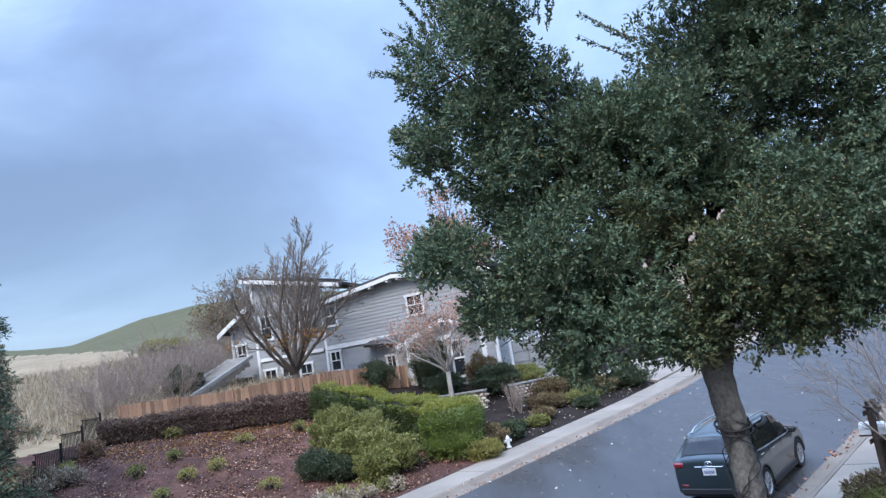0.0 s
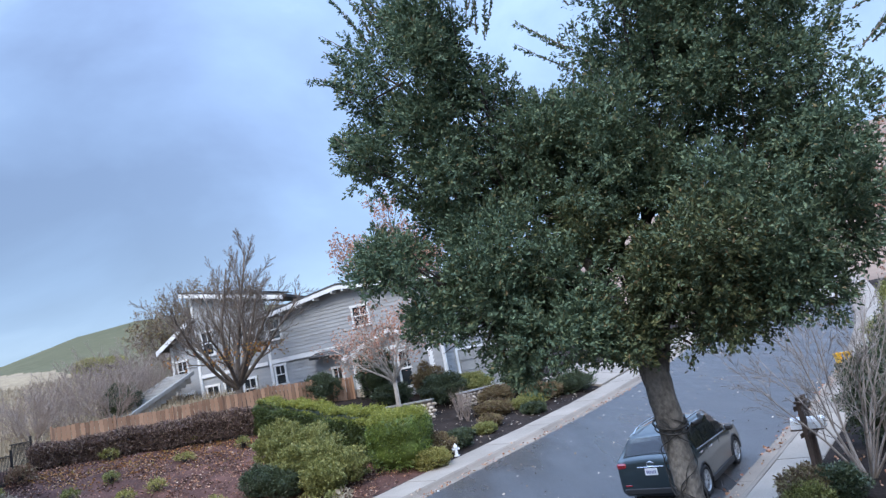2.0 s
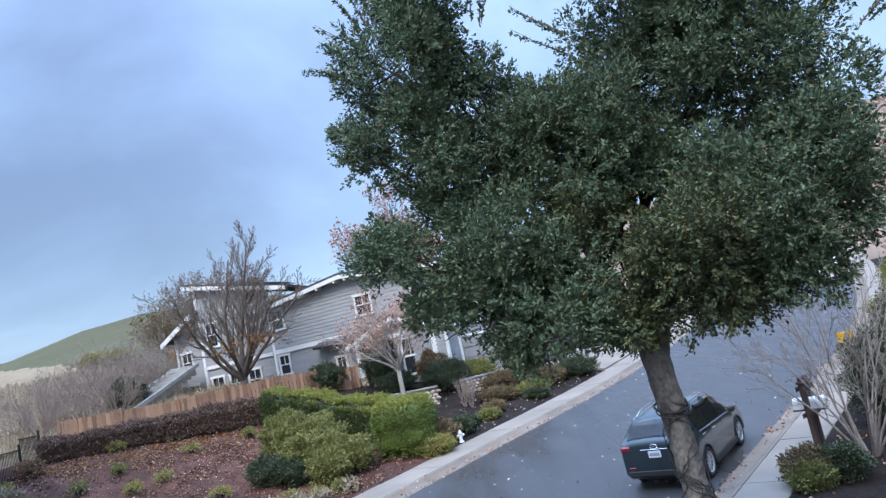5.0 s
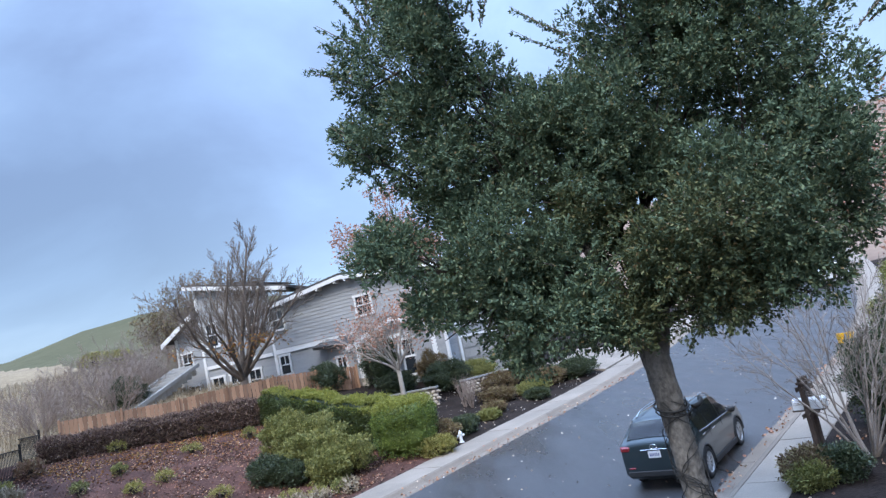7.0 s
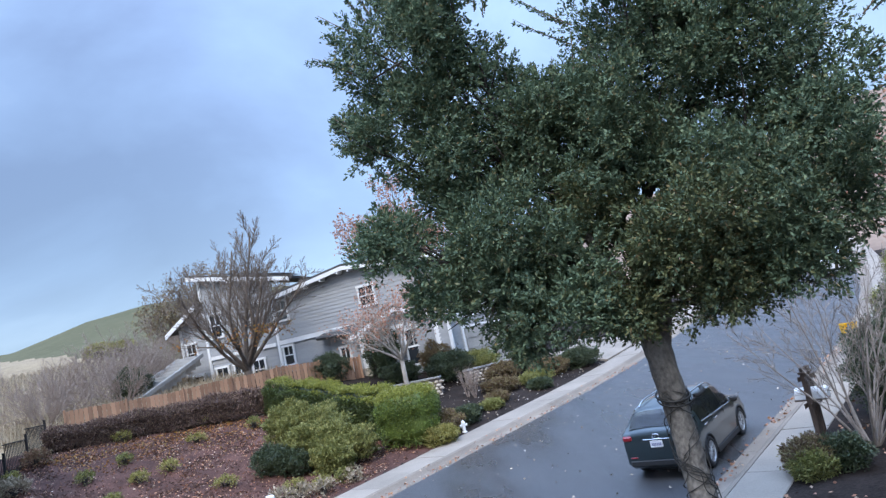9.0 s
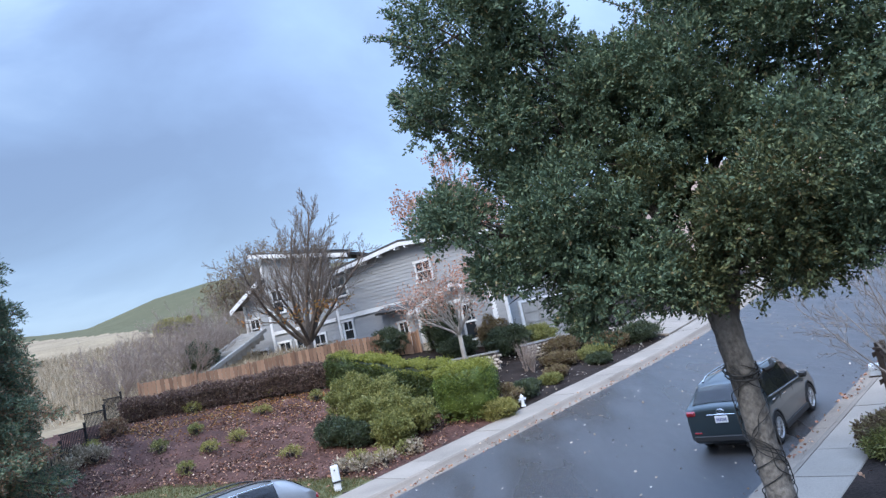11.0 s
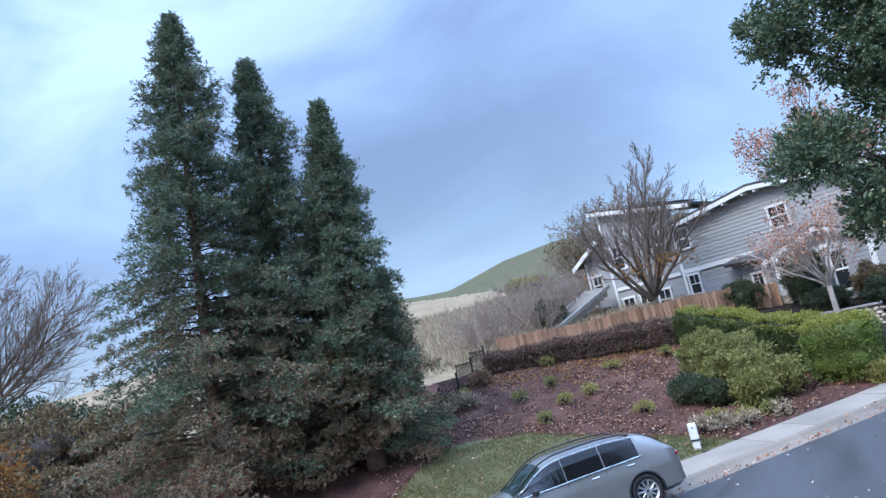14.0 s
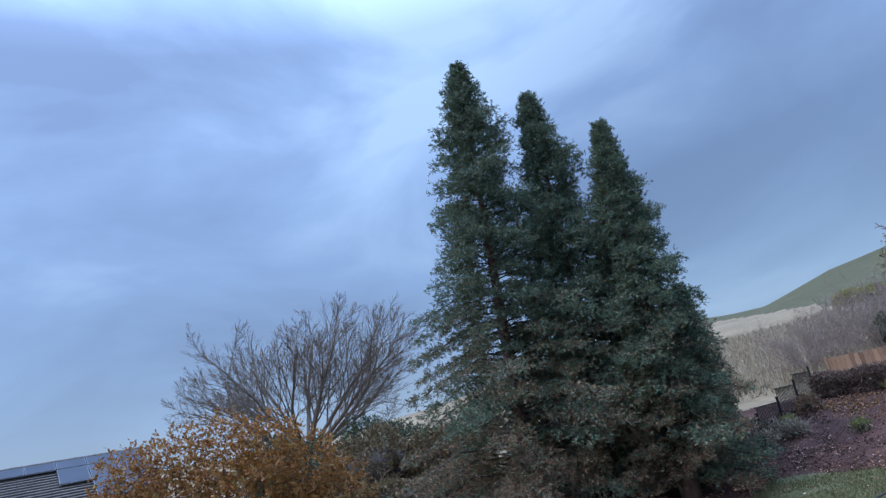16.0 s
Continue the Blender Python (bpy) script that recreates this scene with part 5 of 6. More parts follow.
def stone_wall(p0, p1, height, seed):
    """A low rubble wall of separate stones on a mortar core, with a cap."""
    rng = np.random.default_rng(seed)
    m, L_ = frame_of(p0, p1)
    z0 = min(gz(*p0), gz(*p1)) - 0.1
    t = thing("stone_wall", (*p0, z0), label="low retaining wall of pale rounded rubble stones", category="wall")
    inv = Matrix.Translation((-p0[0], -p0[1], -z0))
    part("core", boxes(((0, -0.3, 0), (L_, -0.06, height)), m=inv @ m @ Matrix.Translation((0, 0, z0))), MORTAR, t)
    protos = []
    for k in range(6):
        bm = bmesh.new()
        bmesh.ops.create_icosphere(bm, subdivisions=1, radius=0.5)
        for v in bm.verts:
            v.co *= 1 + 0.3 * noise.noise(v.co * 2.3 + Vector((k * 3.1, 0, seed)))
        me = bpy.data.meshes.new("stone")
        bm.to_mesh(me)
        bm.free()
        me.materials.append(STONE)
        protos.append(me)
    z = 0.07
    while z < height - 0.03:
        u = rng.uniform(0, 0.12)
        while u < L_:
            w, h = rng.uniform(0.17, 0.32), rng.uniform(0.14, 0.19)
            ob = part("stone", protos[rng.integers(0, 6)], None, t)
            ob.matrix_world = m @ Matrix.LocRotScale((u + w / 2, -0.03, z0 + z), Euler((rng.normal(0, 0.2), rng.normal(0, 0.3), 0)), (w, 0.2, h))
            u += w * 1.02
        z += 0.15
    part("cap", boxes(((-0.03, -0.34, height), (L_ + 0.03, 0.04, height + 0.06)), bevel=0.012, m=inv @ m @ Matrix.Translation((0, 0, z0))), STEPSTONE, t)
    return t


stone_wall((-2.3, 34.2), (0.75, 33.1), 0.85, 3)
stone_wall((2.2, 34.3), (4.6, 36.0), 0.8, 4)


# ---- vehicles ----
def wheel(parent, at_, r, width, side):
    """Tyre, rim, spokes and hub; side: +1 or -1, the way its outer face looks along y."""
    ring = [(r * 0.68, -0.5), (r * 0.9, -0.5), (r * 0.985, -0.4), (r, -0.2), (r, 0.2), (r * 0.985, 0.4), (r * 0.9, 0.5), (r * 0.68, 0.5)]
    n = 28
    verts, faces = [], []
    for i in range(n):
        a = 2 * math.pi * i / n
        for rr, w in ring:
            verts.append((rr * math.cos(a), w * width, rr * math.sin(a)))
    k = len(ring)
    for i in range(n):
        for j in range(k):
            faces.append((i * k + j, i * k + (j + 1) % k, ((i + 1) % n) * k + (j + 1) % k, ((i + 1) % n) * k + j))
    w = part("tyre", mesh_of("tyre", verts, faces, RUBBER), None, parent, smooth=True)
    w.location = at_
    bm = bmesh.new()
    for i in range(n):
        a, b = 2 * math.pi * i / n, 2 * math.pi * (i + 1) / n
        y0, y1 = side * width * 0.5, side * width * 0.36
        q = [bm.verts.new((rr * math.cos(t_), yy, rr * math.sin(t_))) for rr, yy, t_ in ((r * 0.69, y0, a), (r * 0.69, y0, b), (r * 0.6, y1, b), (r * 0.6, y1, a))]
        bm.faces.new(q)
        q = [bm.verts.new((rr * math.cos(t_), yy, rr * math.sin(t_))) for rr, yy, t_ in ((r * 0.6, y1, a), (r * 0.6, y1, b), (r * 0.6, y1 - side * 0.08, b), (r * 0.6, y1 - side * 0.08, a))]
        bm.faces.new(q)
    part("rim", bm, ALLOY, w, "silver alloy rim")
    part("brake", boxes(((-r * 0.6, side * width * 0.2 - 0.01, -r * 0.6), (r * 0.6, side * width * 0.2 + 0.01, r * 0.6)), bevel=0.009), CLADDING, w)
    for i in range(10):
        m = pose(0, 0, 0, 0, math.degrees(2 * math.pi * i / 10), 0)
        part("spoke", boxes(((0.03, side * width * 0.34 - 0.012, -0.022), (r * 0.64, side * width * 0.34 + 0.012, 0.022)), bevel=0.006, m=m), ALLOY, w)
    return w


def smooth_stations(raw, k=3):
    """Stations between the given ones on a smooth line that does not overshoot."""
    A_ = np.array(raw)
    x = A_[:, 0]
    gap = np.diff(x)[:, None]
    sl = np.diff(A_, axis=0) / gap
    m = np.zeros_like(A_)
    m[1:-1] = np.where(sl[:-1] * sl[1:] > 0, 2 * sl[:-1] * sl[1:] / np.where(np.abs(sl[:-1] + sl[1:]) < 1e-9, 1, sl[:-1] + sl[1:]), 0)
    m[0], m[-1] = sl[0], sl[-1]
    out = []
    for i in range(len(x) - 1):
        for j in range(k):
            u = j / k
            row = (2 * u ** 3 - 3 * u * u + 1) * A_[i] + (u ** 3 - 2 * u * u + u) * gap[i] * m[i] + (3 * u * u - 2 * u ** 3) * A_[i + 1] + (u ** 3 - u * u) * gap[i] * m[i + 1]
            row[0] = x[i] + u * gap[i, 0]
            out.append(tuple(float(v) for v in row))
    return out + [tuple(raw[-1])]


def suv(name, label, at_, turn, tilt, L_, Wd, H, stations, paint, cabin, rear_glass, front_glass, axle, screen=SCREENGLASS, rw=0.37, side_tilt=0.0, size=0.96):
    """A parked car. stations: x, z_bottom, z_belt, z_top, half widths at bottom, belt and top, from tail to nose."""
    car = thing(name, at_, label=label, category="car")
    car.matrix_world = pose(*at_, side_tilt, tilt, turn)
    raw, stations = stations, smooth_stations(stations)
    cabin = [(3 * a, 3 * b) for a, b in cabin]
    rear_glass, front_glass = [3 * v for v in rear_glass], [3 * v for v in front_glass]
    rows_ = []
    for x, zb, zm, zt, wb, wm, wt in stations:
        mid_ = (zb + zm) / 2
        rows_.append([(x, 0, zb), (x, wb * 0.86, zb), (x, wb, zb + 0.10), (x, max(wb, wm) * 1.012, mid_ + 0.08), (x, wm, zm), (x, wm * 0.4 + wt * 0.6 + 0.01, zm * 0.42 + zt * 0.58), (x, wt, zt - 0.045), (x, wt * 0.82, zt - 0.005), (x, wt * 0.4, zt + 0.018), (x, 0, zt + 0.024)])
    k = len(rows_[0])
    bm = bmesh.new()
    grid = []
    for sgn in (1, -1):
        grid.append([[bm.verts.new((p[0], p[1] * sgn, p[2])) for p in r] for r in rows_])
    for g in grid:
        for i in range(len(rows_) - 1):
            for j in range(k - 1):
                bm.faces.new((g[i][j], g[i][j + 1], g[i + 1][j + 1], g[i + 1][j]))
        bm.faces.new(g[0])
        bm.faces.new(g[-1][::-1])
    bmesh.ops.remove_doubles(bm, verts=bm.verts, dist=0.0005)
    bmesh.ops.recalc_face_normals(bm, faces=bm.faces)
    body = part("body", bm, paint, car)
    # wheel wells cut out of the body
    cut = bmesh.new()
    for x in axle:
        bmesh.ops.create_cone(cut, cap_ends=True, segments=28, radius1=rw + 0.045, radius2=rw + 0.045, depth=Wd * 1.4, matrix=pose(x, 0, rw, 90, 0, 0))
    cutter = part("cutter", cut, CLADDING, car)
    mod = body.modifiers.new("wells", "BOOLEAN")
    mod.operation, mod.object, mod.solver = "DIFFERENCE", cutter, "EXACT"
    bpy.context.view_layer.update()
    carved = bpy.data.meshes.new_from_object(body.evaluated_get(bpy.context.evaluated_depsgraph_get()))
    body.modifiers.clear()
    body.data = carved
    bpy.data.objects.remove(cutter)
    carved.polygons.foreach_set("use_smooth", [True] * len(carved.polygons))
    carved.set_sharp_from_angle(angle=radians(38))
    inner = bmesh.new()
    for x in axle:
        box(inner, (x - 0.42, -Wd * 0.32, 0.12), (x + 0.42, Wd * 0.32, 0.74), 0.02)
    part("wheel_well", inner, CLADDING, body, "black inner wheel wells")

    def pane(nm, cells, sgn, mat, grow_=0.012, inset=0.10, lab="", middle=False):
        """A panel laid over cells (i0, i1, j0, j1) of the body grid."""
        i0, i1, j0, j1 = cells
        pts = [Vector(rows_[i0][j0]), Vector(rows_[i1][j0]), Vector(rows_[i1][j1]), Vector(rows_[i0][j1])]
        q = bmesh.new()
        c_ = sum(pts, Vector()) / 4
        mesh_rows = []
        for j in range(j0, j1 + 1):
            mesh_rows.append([Vector(rows_[i][j]) for i in range(i0, i1 + 1)])
        vs = []
        for jj, row in enumerate(mesh_rows):
            line_ = []
            for ii, v in enumerate(row):
                u_ = v.copy()
                n_ = Vector((0, 1, 0.35)).normalized() if abs(c_.y) > 0.45 else Vector((-1 if c_.x < 0 else 1, 0, 0.8)).normalized()
                u_ = u_ + n_ * grow_
                line_.append(u_)
            vs.append(line_)
        # inset the outer edge
        J, I = len(vs) - 1, len(vs[0]) - 1
        for line_ in vs:
            a0, a1 = line_[0].copy(), line_[-1].copy()
            line_[0] = a0.lerp(line_[1] if I > 1 else a1, inset)
            line_[-1] = a1.lerp(line_[-2] if I > 1 else a0, inset)
        for i in range(I + 1):
            b0, b1 = vs[0][i].copy(), vs[-1][i].copy()
            vs[0][i], vs[-1][i] = b0.lerp(b1, inset), b1.lerp(b0, 0.0 if middle else inset)
        bv = [[q.verts.new((v.x, v.y * sgn, v.z)) for v in line_] for line_ in vs]
        for j in range(J):
            for i in range(I):
                q.faces.new((bv[j][i], bv[j][i + 1], bv[j + 1][i + 1], bv[j + 1][i]))
        bmesh.ops.solidify(q, geom=q.faces[:], thickness=0.008)
        bmesh.ops.recalc_face_normals(q, faces=q.faces)
        return part(nm, q, mat, body if nm != "x" else car, lab)

    for sgn in (1, -1):
        for a, b in cabin:
            pane("side_window", (a, b, 4, 6), sgn, CARGLASS, 0.008, 0.05)
        a, b = cabin[0][0], cabin[-1][1]
        pts = [Vector((rows_[i][4][0], (rows_[i][4][1] + 0.012) * sgn, rows_[i][4][2] + 0.012)) for i in range(a, b + 1)]
        part("waist_strip", tubes("waist_strip", [(pts, [0.014] * len(pts), 5)], CHROME), None, body)
        top_ = [Vector((rows_[i][6][0], (rows_[i][6][1] + 0.004) * sgn, rows_[i][6][2] - 0.005)) for i in range(a, b + 1)]
        part("window_trim", tubes("window_trim", [(top_, [0.012] * len(top_), 5)], CHROME), None, body)
        rail = [Vector((rows_[i][7][0], rows_[i][7][1] * sgn, rows_[i][7][2] + (0.06 if 0 < n_ < b - a else 0.012))) for n_, i in enumerate(range(a, b + 1))]
        part("roof_rail", tubes("roof_rail", [(rail, [0.02] * len(rail), 6)], CHROME if paint is CARTEAL else CLADDING), None, body)
        for x in axle:
            wheel(car, (x, sgn * (Wd / 2 - 0.10), rw), rw, 0.225, sgn)
            arch = []
            for i in range(15):
                t_ = math.pi * (i / 14) * 1.06 - 0.09
                arch.append(Vector((x + (rw + 0.045) * math.cos(t_), sgn * (Wd / 2 - 0.008), rw + (rw + 0.045) * math.sin(t_))))
            part("wheel_arch", tubes("wheel_arch", [(arch, [0.034] * 15, 6)], CLADDING), None, body, "black plastic arch")
        part("sill", boxes(((axle[0] + 0.42, sgn * (Wd / 2) - 0.035, 0.20), (axle[1] - 0.42, sgn * (Wd / 2) + 0.006, 0.34)), bevel=0.012), CLADDING, body)
        mir = (stations[cabin[-1][1]][0] - 0.5, *stations[cabin[-1][1]][1:])
        part("mirror", boxes(((mir[0] - 0.02, sgn * (mir[5] + 0.02) if sgn > 0 else -(mir[5] + 0.22), mir[2] + 0.0), (mir[0] + 0.12, sgn * (mir[5] + 0.22) if sgn > 0 else -(mir[5] + 0.02), mir[2] + 0.15)), bevel=0.04), CLADDING, body)
        for a, b in cabin[:2]:
            xh = rows_[a][4][0] + 0.18
            part("door_handle", boxes(((xh, sgn * (stations[a][5] + 0.012) - 0.014, stations[a][2] - 0.14), (xh + 0.2, sgn * (stations[a][5] + 0.012) + 0.014, stations[a][2] - 0.105)), bevel=0.008), CHROME, body)
        for a, b in cabin:
            xj = rows_[b][4][0]
            part("door_seam", boxes(((xj - 0.005, sgn * (stations[b][5] + 0.008) - 0.006, 0.38), (xj + 0.005, sgn * (stations[b][5] + 0.008) + 0.006, stations[b][2] - 0.02)), bevel=0.0), CLADDING, body)
        # lamps
        tl = raw[1]
        part("tail_light", boxes(((tl[0] - 0.05, sgn * (tl[5] - 0.24) if sgn > 0 else -(tl[5] + 0.012), tl[2] - 0.10), (tl[0] + 0.34, sgn * (tl[5] + 0.012) if sgn > 0 else -(tl[5] - 0.24), tl[2] + 0.035)), bevel=0.035), REDLENS, body, "red tail light")
        part("reflector", boxes(((stations[0][0] - 0.012, sgn * 0.66 - 0.09, 0.56), (stations[0][0] + 0.03, sgn * 0.66 + 0.09, 0.60)), bevel=0.008), REDLENS, body)
        nose = raw[-2]
        part("headlight", boxes(((nose[0] - 0.20, sgn * 0.62 - 0.17, nose[2] - 0.10), (nose[0] + 0.06, sgn * 0.62 + 0.17, nose[2] + 0.02)), bevel=0.03), CHROME, body)
    for sgn in (1, -1):
        pane("rear_window", (*rear_glass, 6, 9), sgn, CARGLASS, 0.016, 0.04, middle=True)
        pane("windscreen", (*front_glass, 6, 9), sgn, screen, 0.016, 0.04, middle=True)
    x0 = stations[0][0]
    part("bumper_skirt", boxes(((x0 - 0.02, -Wd * 0.43, 0.36), (x0 + 0.12, Wd * 0.43, 0.52)), bevel=0.03), CLADDING, body)
    part("bumper_skirt", boxes(((stations[-1][0] - 0.12, -Wd * 0.42, 0.24), (stations[-1][0] + 0.02, Wd * 0.42, 0.42)), bevel=0.03), CLADDING, body)
    plate_z = 0.90
    pl = part("number_plate", boxes(((x0 - 0.03, -0.155, plate_z - 0.08), (x0 - 0.012, 0.155, plate_z + 0.08)), bevel=0.004), PLATE, body, "white number plate with bars")
    for i in range(6):
        part("plate_bar", boxes(((x0 - 0.034, -0.12 + i * 0.042, plate_z - 0.04), (x0 - 0.029, -0.095 + i * 0.042, plate_z + 0.03))), PLATEINK, pl)
    badge = [Vector((x0 + 0.015, 0.09 * math.cos(a), 1.075 + 0.055 * math.sin(a))) for a in np.linspace(0, 2 * math.pi, 17)]
    part("badge", tubes("badge", [(badge, [0.011] * 17, 5), ([badge[3], Vector((x0 + 0.012, 0, 1.05)), badge[5]], [0.01] * 3, 4)], CHROME), None, body, "oval chrome badge")
    part("garnish", boxes(((x0 - 0.02, -0.34, 1.0), (x0 + 0.02, 0.34, 1.022)), bevel=0.006), CHROME, body)
    part("wiper", tubes("wiper", [([Vector((x0 + 0.13, 0.0, 1.215)), Vector((x0 + 0.14, 0.3, 1.24)), Vector((x0 + 0.15, 0.42, 1.245))], (0.014, 0.01, 0.008), 5)], CLADDING), None, body)
    car.scale = (size, size, size)
    return car


def on_street(s, c):
    x, y = W(s, c + float(bend(s)))
    return (x, y, float(road_z(s)) + 0.02)


HATCH = ((-2.25, 0.46, 0.80, 0.94, 0.80, 0.80, 0.72), (-2.21, 0.36, 1.08, 1.14, 0.86, 0.86, 0.76), (-2.10, 0.28, 1.16, 1.24, 0.90, 0.89, 0.74), (-1.74, 0.22, 1.17, 1.58, 0.915, 0.90, 0.67), (-1.50, 0.22, 1.14, 1.635, 0.92, 0.905, 0.69), (-0.75, 0.22, 1.10, 1.69, 0.92, 0.91, 0.71), (0.20, 0.22, 1.06, 1.675, 0.92, 0.91, 0.705), (0.62, 0.22, 1.04, 1.58, 0.92, 0.91, 0.68), (1.36, 0.22, 1.02, 1.10, 0.92, 0.90, 0.72), (1.80, 0.23, 0.98, 1.05, 0.915, 0.87, 0.68), (2.12, 0.25, 0.88, 0.94, 0.86, 0.78, 0.60), (2.27, 0.32, 0.66, 0.74, 0.72, 0.68, 0.52))
slope = math.degrees(math.atan(0.05))
# nose uphill, by the near kerb
suv("parked_suv", "dark teal compact SUV parked at the kerb", on_street(16.62, -6.80), 90 - 42 + 1.0, -slope, 4.55, 1.84, 1.7, HATCH, CARTEAL, ((4, 5), (5, 6), (6, 8)), (2, 3), (7, 8), (-1.32, 1.38), size=0.90)
LONG = ((-2.46, 0.40, 0.78, 0.96, 0.84, 0.84, 0.76), (-2.41, 0.32, 1.02, 1.12, 0.90, 0.90, 0.78), (-2.24, 0.26, 1.15, 1.28, 0.94, 0.92, 0.74), (-1.86, 0.24, 1.19, 1.56, 0.96, 0.93, 0.70), (-1.50, 0.24, 1.16, 1.65, 0.965, 0.94, 0.72), (-0.60, 0.24, 1.13, 1.71, 0.965, 0.945, 0.745), (0.35, 0.24, 1.10, 1.685, 0.965, 0.945, 0.74), (0.80, 0.24, 1.08, 1.58, 0.965, 0.94, 0.71), (1.60, 0.24, 1.06, 1.14, 0.965, 0.93, 0.74), (2.05, 0.25, 1.01, 1.07, 0.95, 0.89, 0.70), (2.34, 0.27, 0.90, 0.96, 0.88, 0.80, 0.62), (2.46, 0.34, 0.68, 0.76, 0.74, 0.70, 0.52))
# nose downhill, two wheels up on the rolled kerb
at_kerb = Vector(on_street(7.15, -15.35)) + Vector((0, 0, 0.07))
suv("silver_suv", "metallic grey SUV parked beside the lawn", at_kerb, 219, slope, 4.92, 1.94, 1.71, LONG, CARSILVER, ((4, 5), (5, 6), (6, 8)), (2, 3), (7, 8), (-1.42, 1.42), rw=0.39, side_tilt=3.0)
suv("white_car", "white car parked far up the street", on_street(53.0, -6.7), 90 - 42, -slope * 1.6, 4.55, 1.84, 1.7, HATCH, WHITEMETAL, ((4, 5), (5, 6), (6, 8)), (2, 3), (7, 8), (-1.32, 1.38))


# ---- street things ----
def mailbox():
    b = on_ground(16.5, -3.95)
    t = thing("mailbox_stand", b, 42, label="dark timber mailbox stand with a white mailbox", category="mailbox")
    for x in (-0.14, 0.14):
        p = part("post", boxes(((x - 0.055, -0.055, -0.3), (x + 0.055, 0.055, 1.42)), bevel=0.008), ROUGHWOOD, t)
        part("finial", boxes(((x - 0.085, -0.085, 1.42), (x + 0.085, 0.085, 1.47)), ((x - 0.05, -0.05, 1.47), (x + 0.05, 0.05, 1.56)), bevel=0.012), ROUGHWOOD, p)
    for z in (0.72, 1.28):
        part("cross_arm", boxes(((-0.34, -0.075, z), (0.34, -0.058, z + 0.10)), ((-0.34, 0.058, z), (0.34, 0.075, z + 0.10)), bevel=0.006), ROUGHWOOD, t)
    part("platform", boxes(((-0.12, -0.33, 0.84), (0.12, 0.33, 0.875)), bevel=0.006), ROUGHWOOD, t)
    pr = [(-0.11, 0.0), (0.11, 0.0), (0.11, 0.14), (0.085, 0.20), (0.04, 0.235), (-0.04, 0.235), (-0.085, 0.20), (-0.11, 0.14)]
    verts = [(x, y, 0.877 + z) for y in (-0.34, 0.30) for x, z in pr]
    n = len(pr)
    faces = [tuple(range(n)), tuple(range(2 * n - 1, n - 1, -1))] + [(i, i + n, (i + 1) % n + n, (i + 1) % n) for i in range(n)]
    bm = bmesh.new()
    bm.from_mesh(mesh_of("mailbox", verts, faces, WHITEMETAL))
    bmesh.ops.recalc_face_normals(bm, faces=bm.faces)
    box_ = part("mailbox", bm, WHITEMETAL, t, "white metal mailbox")
    part("door", boxes(((-0.10, -0.355, 0.885), (0.10, -0.342, 1.08)), bevel=0.005), WHITEMETAL, box_)
    part("signal_arm", boxes(((0.112, -0.1, 1.0), (0.122, 0.02, 1.03)), bevel=0.002), REDLENS, box_)
    return t


mailbox()


def hydrant():
    """A short white street hydrant with bonnet, outlets and foot flange."""
    b = on_ground(20.6, -16.98, 0.0)
    t = thing("hydrant", b, 20, label="small white fire hydrant beside the pavement", category="hydrant")

    def turned(name, prof, parent, mat=WHITEMETAL, n=16):
        verts = [(r * math.cos(2 * math.pi * i / n), r * math.sin(2 * math.pi * i / n), z) for r, z in prof for i in range(n)]
        faces = [(j * n + i, j * n + (i + 1) % n, (j + 1) * n + (i + 1) % n, (j + 1) * n + i) for j in range(len(prof) - 1) for i in range(n)]
        faces += [tuple(range(n - 1, -1, -1)), tuple(range((len(prof) - 1) * n, len(prof) * n))]
        return part(name, mesh_of(name, verts, faces, mat), None, parent)

    t.scale = (0.68, 0.68, 0.68)
    turned("barrel", ((0.15, -0.1), (0.15, 0.04), (0.095, 0.05), (0.09, 0.40), (0.12, 0.42), (0.12, 0.46)), t)
    turned("bonnet", ((0.12, 0.46), (0.115, 0.5), (0.09, 0.57), (0.04, 0.61), (0.03, 0.66), (0.012, 0.67)), t)
    for a in (0, 90, 180):
        o = turned("outlet", ((0.055, 0.0), (0.055, 0.09), (0.07, 0.09), (0.07, 0.14), (0.03, 0.15)), t)
        o.matrix_local = pose(0.07 * math.cos(radians(a)), 0.07 * math.sin(radians(a)), 0.36, 0, 90, a)
    return t


hydrant()


def marker_post():
    b = on_ground(11.9, -17.15)
    t = thing("utility_post", b, 15, label="short white utility post with a strap on the lawn", category="post")
    part("stem", boxes(((-0.10, -0.06, -0.1), (0.10, 0.06, 0.26)), bevel=0.02), WHITEMETAL, t)
    part("cover", boxes(((-0.115, -0.075, 0.27), (0.115, 0.075, 0.72)), bevel=0.025), WHITEMETAL, t)
    part("strap", boxes(((-0.12, -0.08, 0.235), (0.12, 0.08, 0.285)), ((0.10, -0.03, 0.24), (0.20, 0.03, 0.27)), bevel=0.006), CLADDING, t)
    part("tag", boxes(((-0.03, -0.082, 0.58), (0.01, -0.075, 0.62)), bevel=0.001), CLADDING, t)
    return t


marker_post()


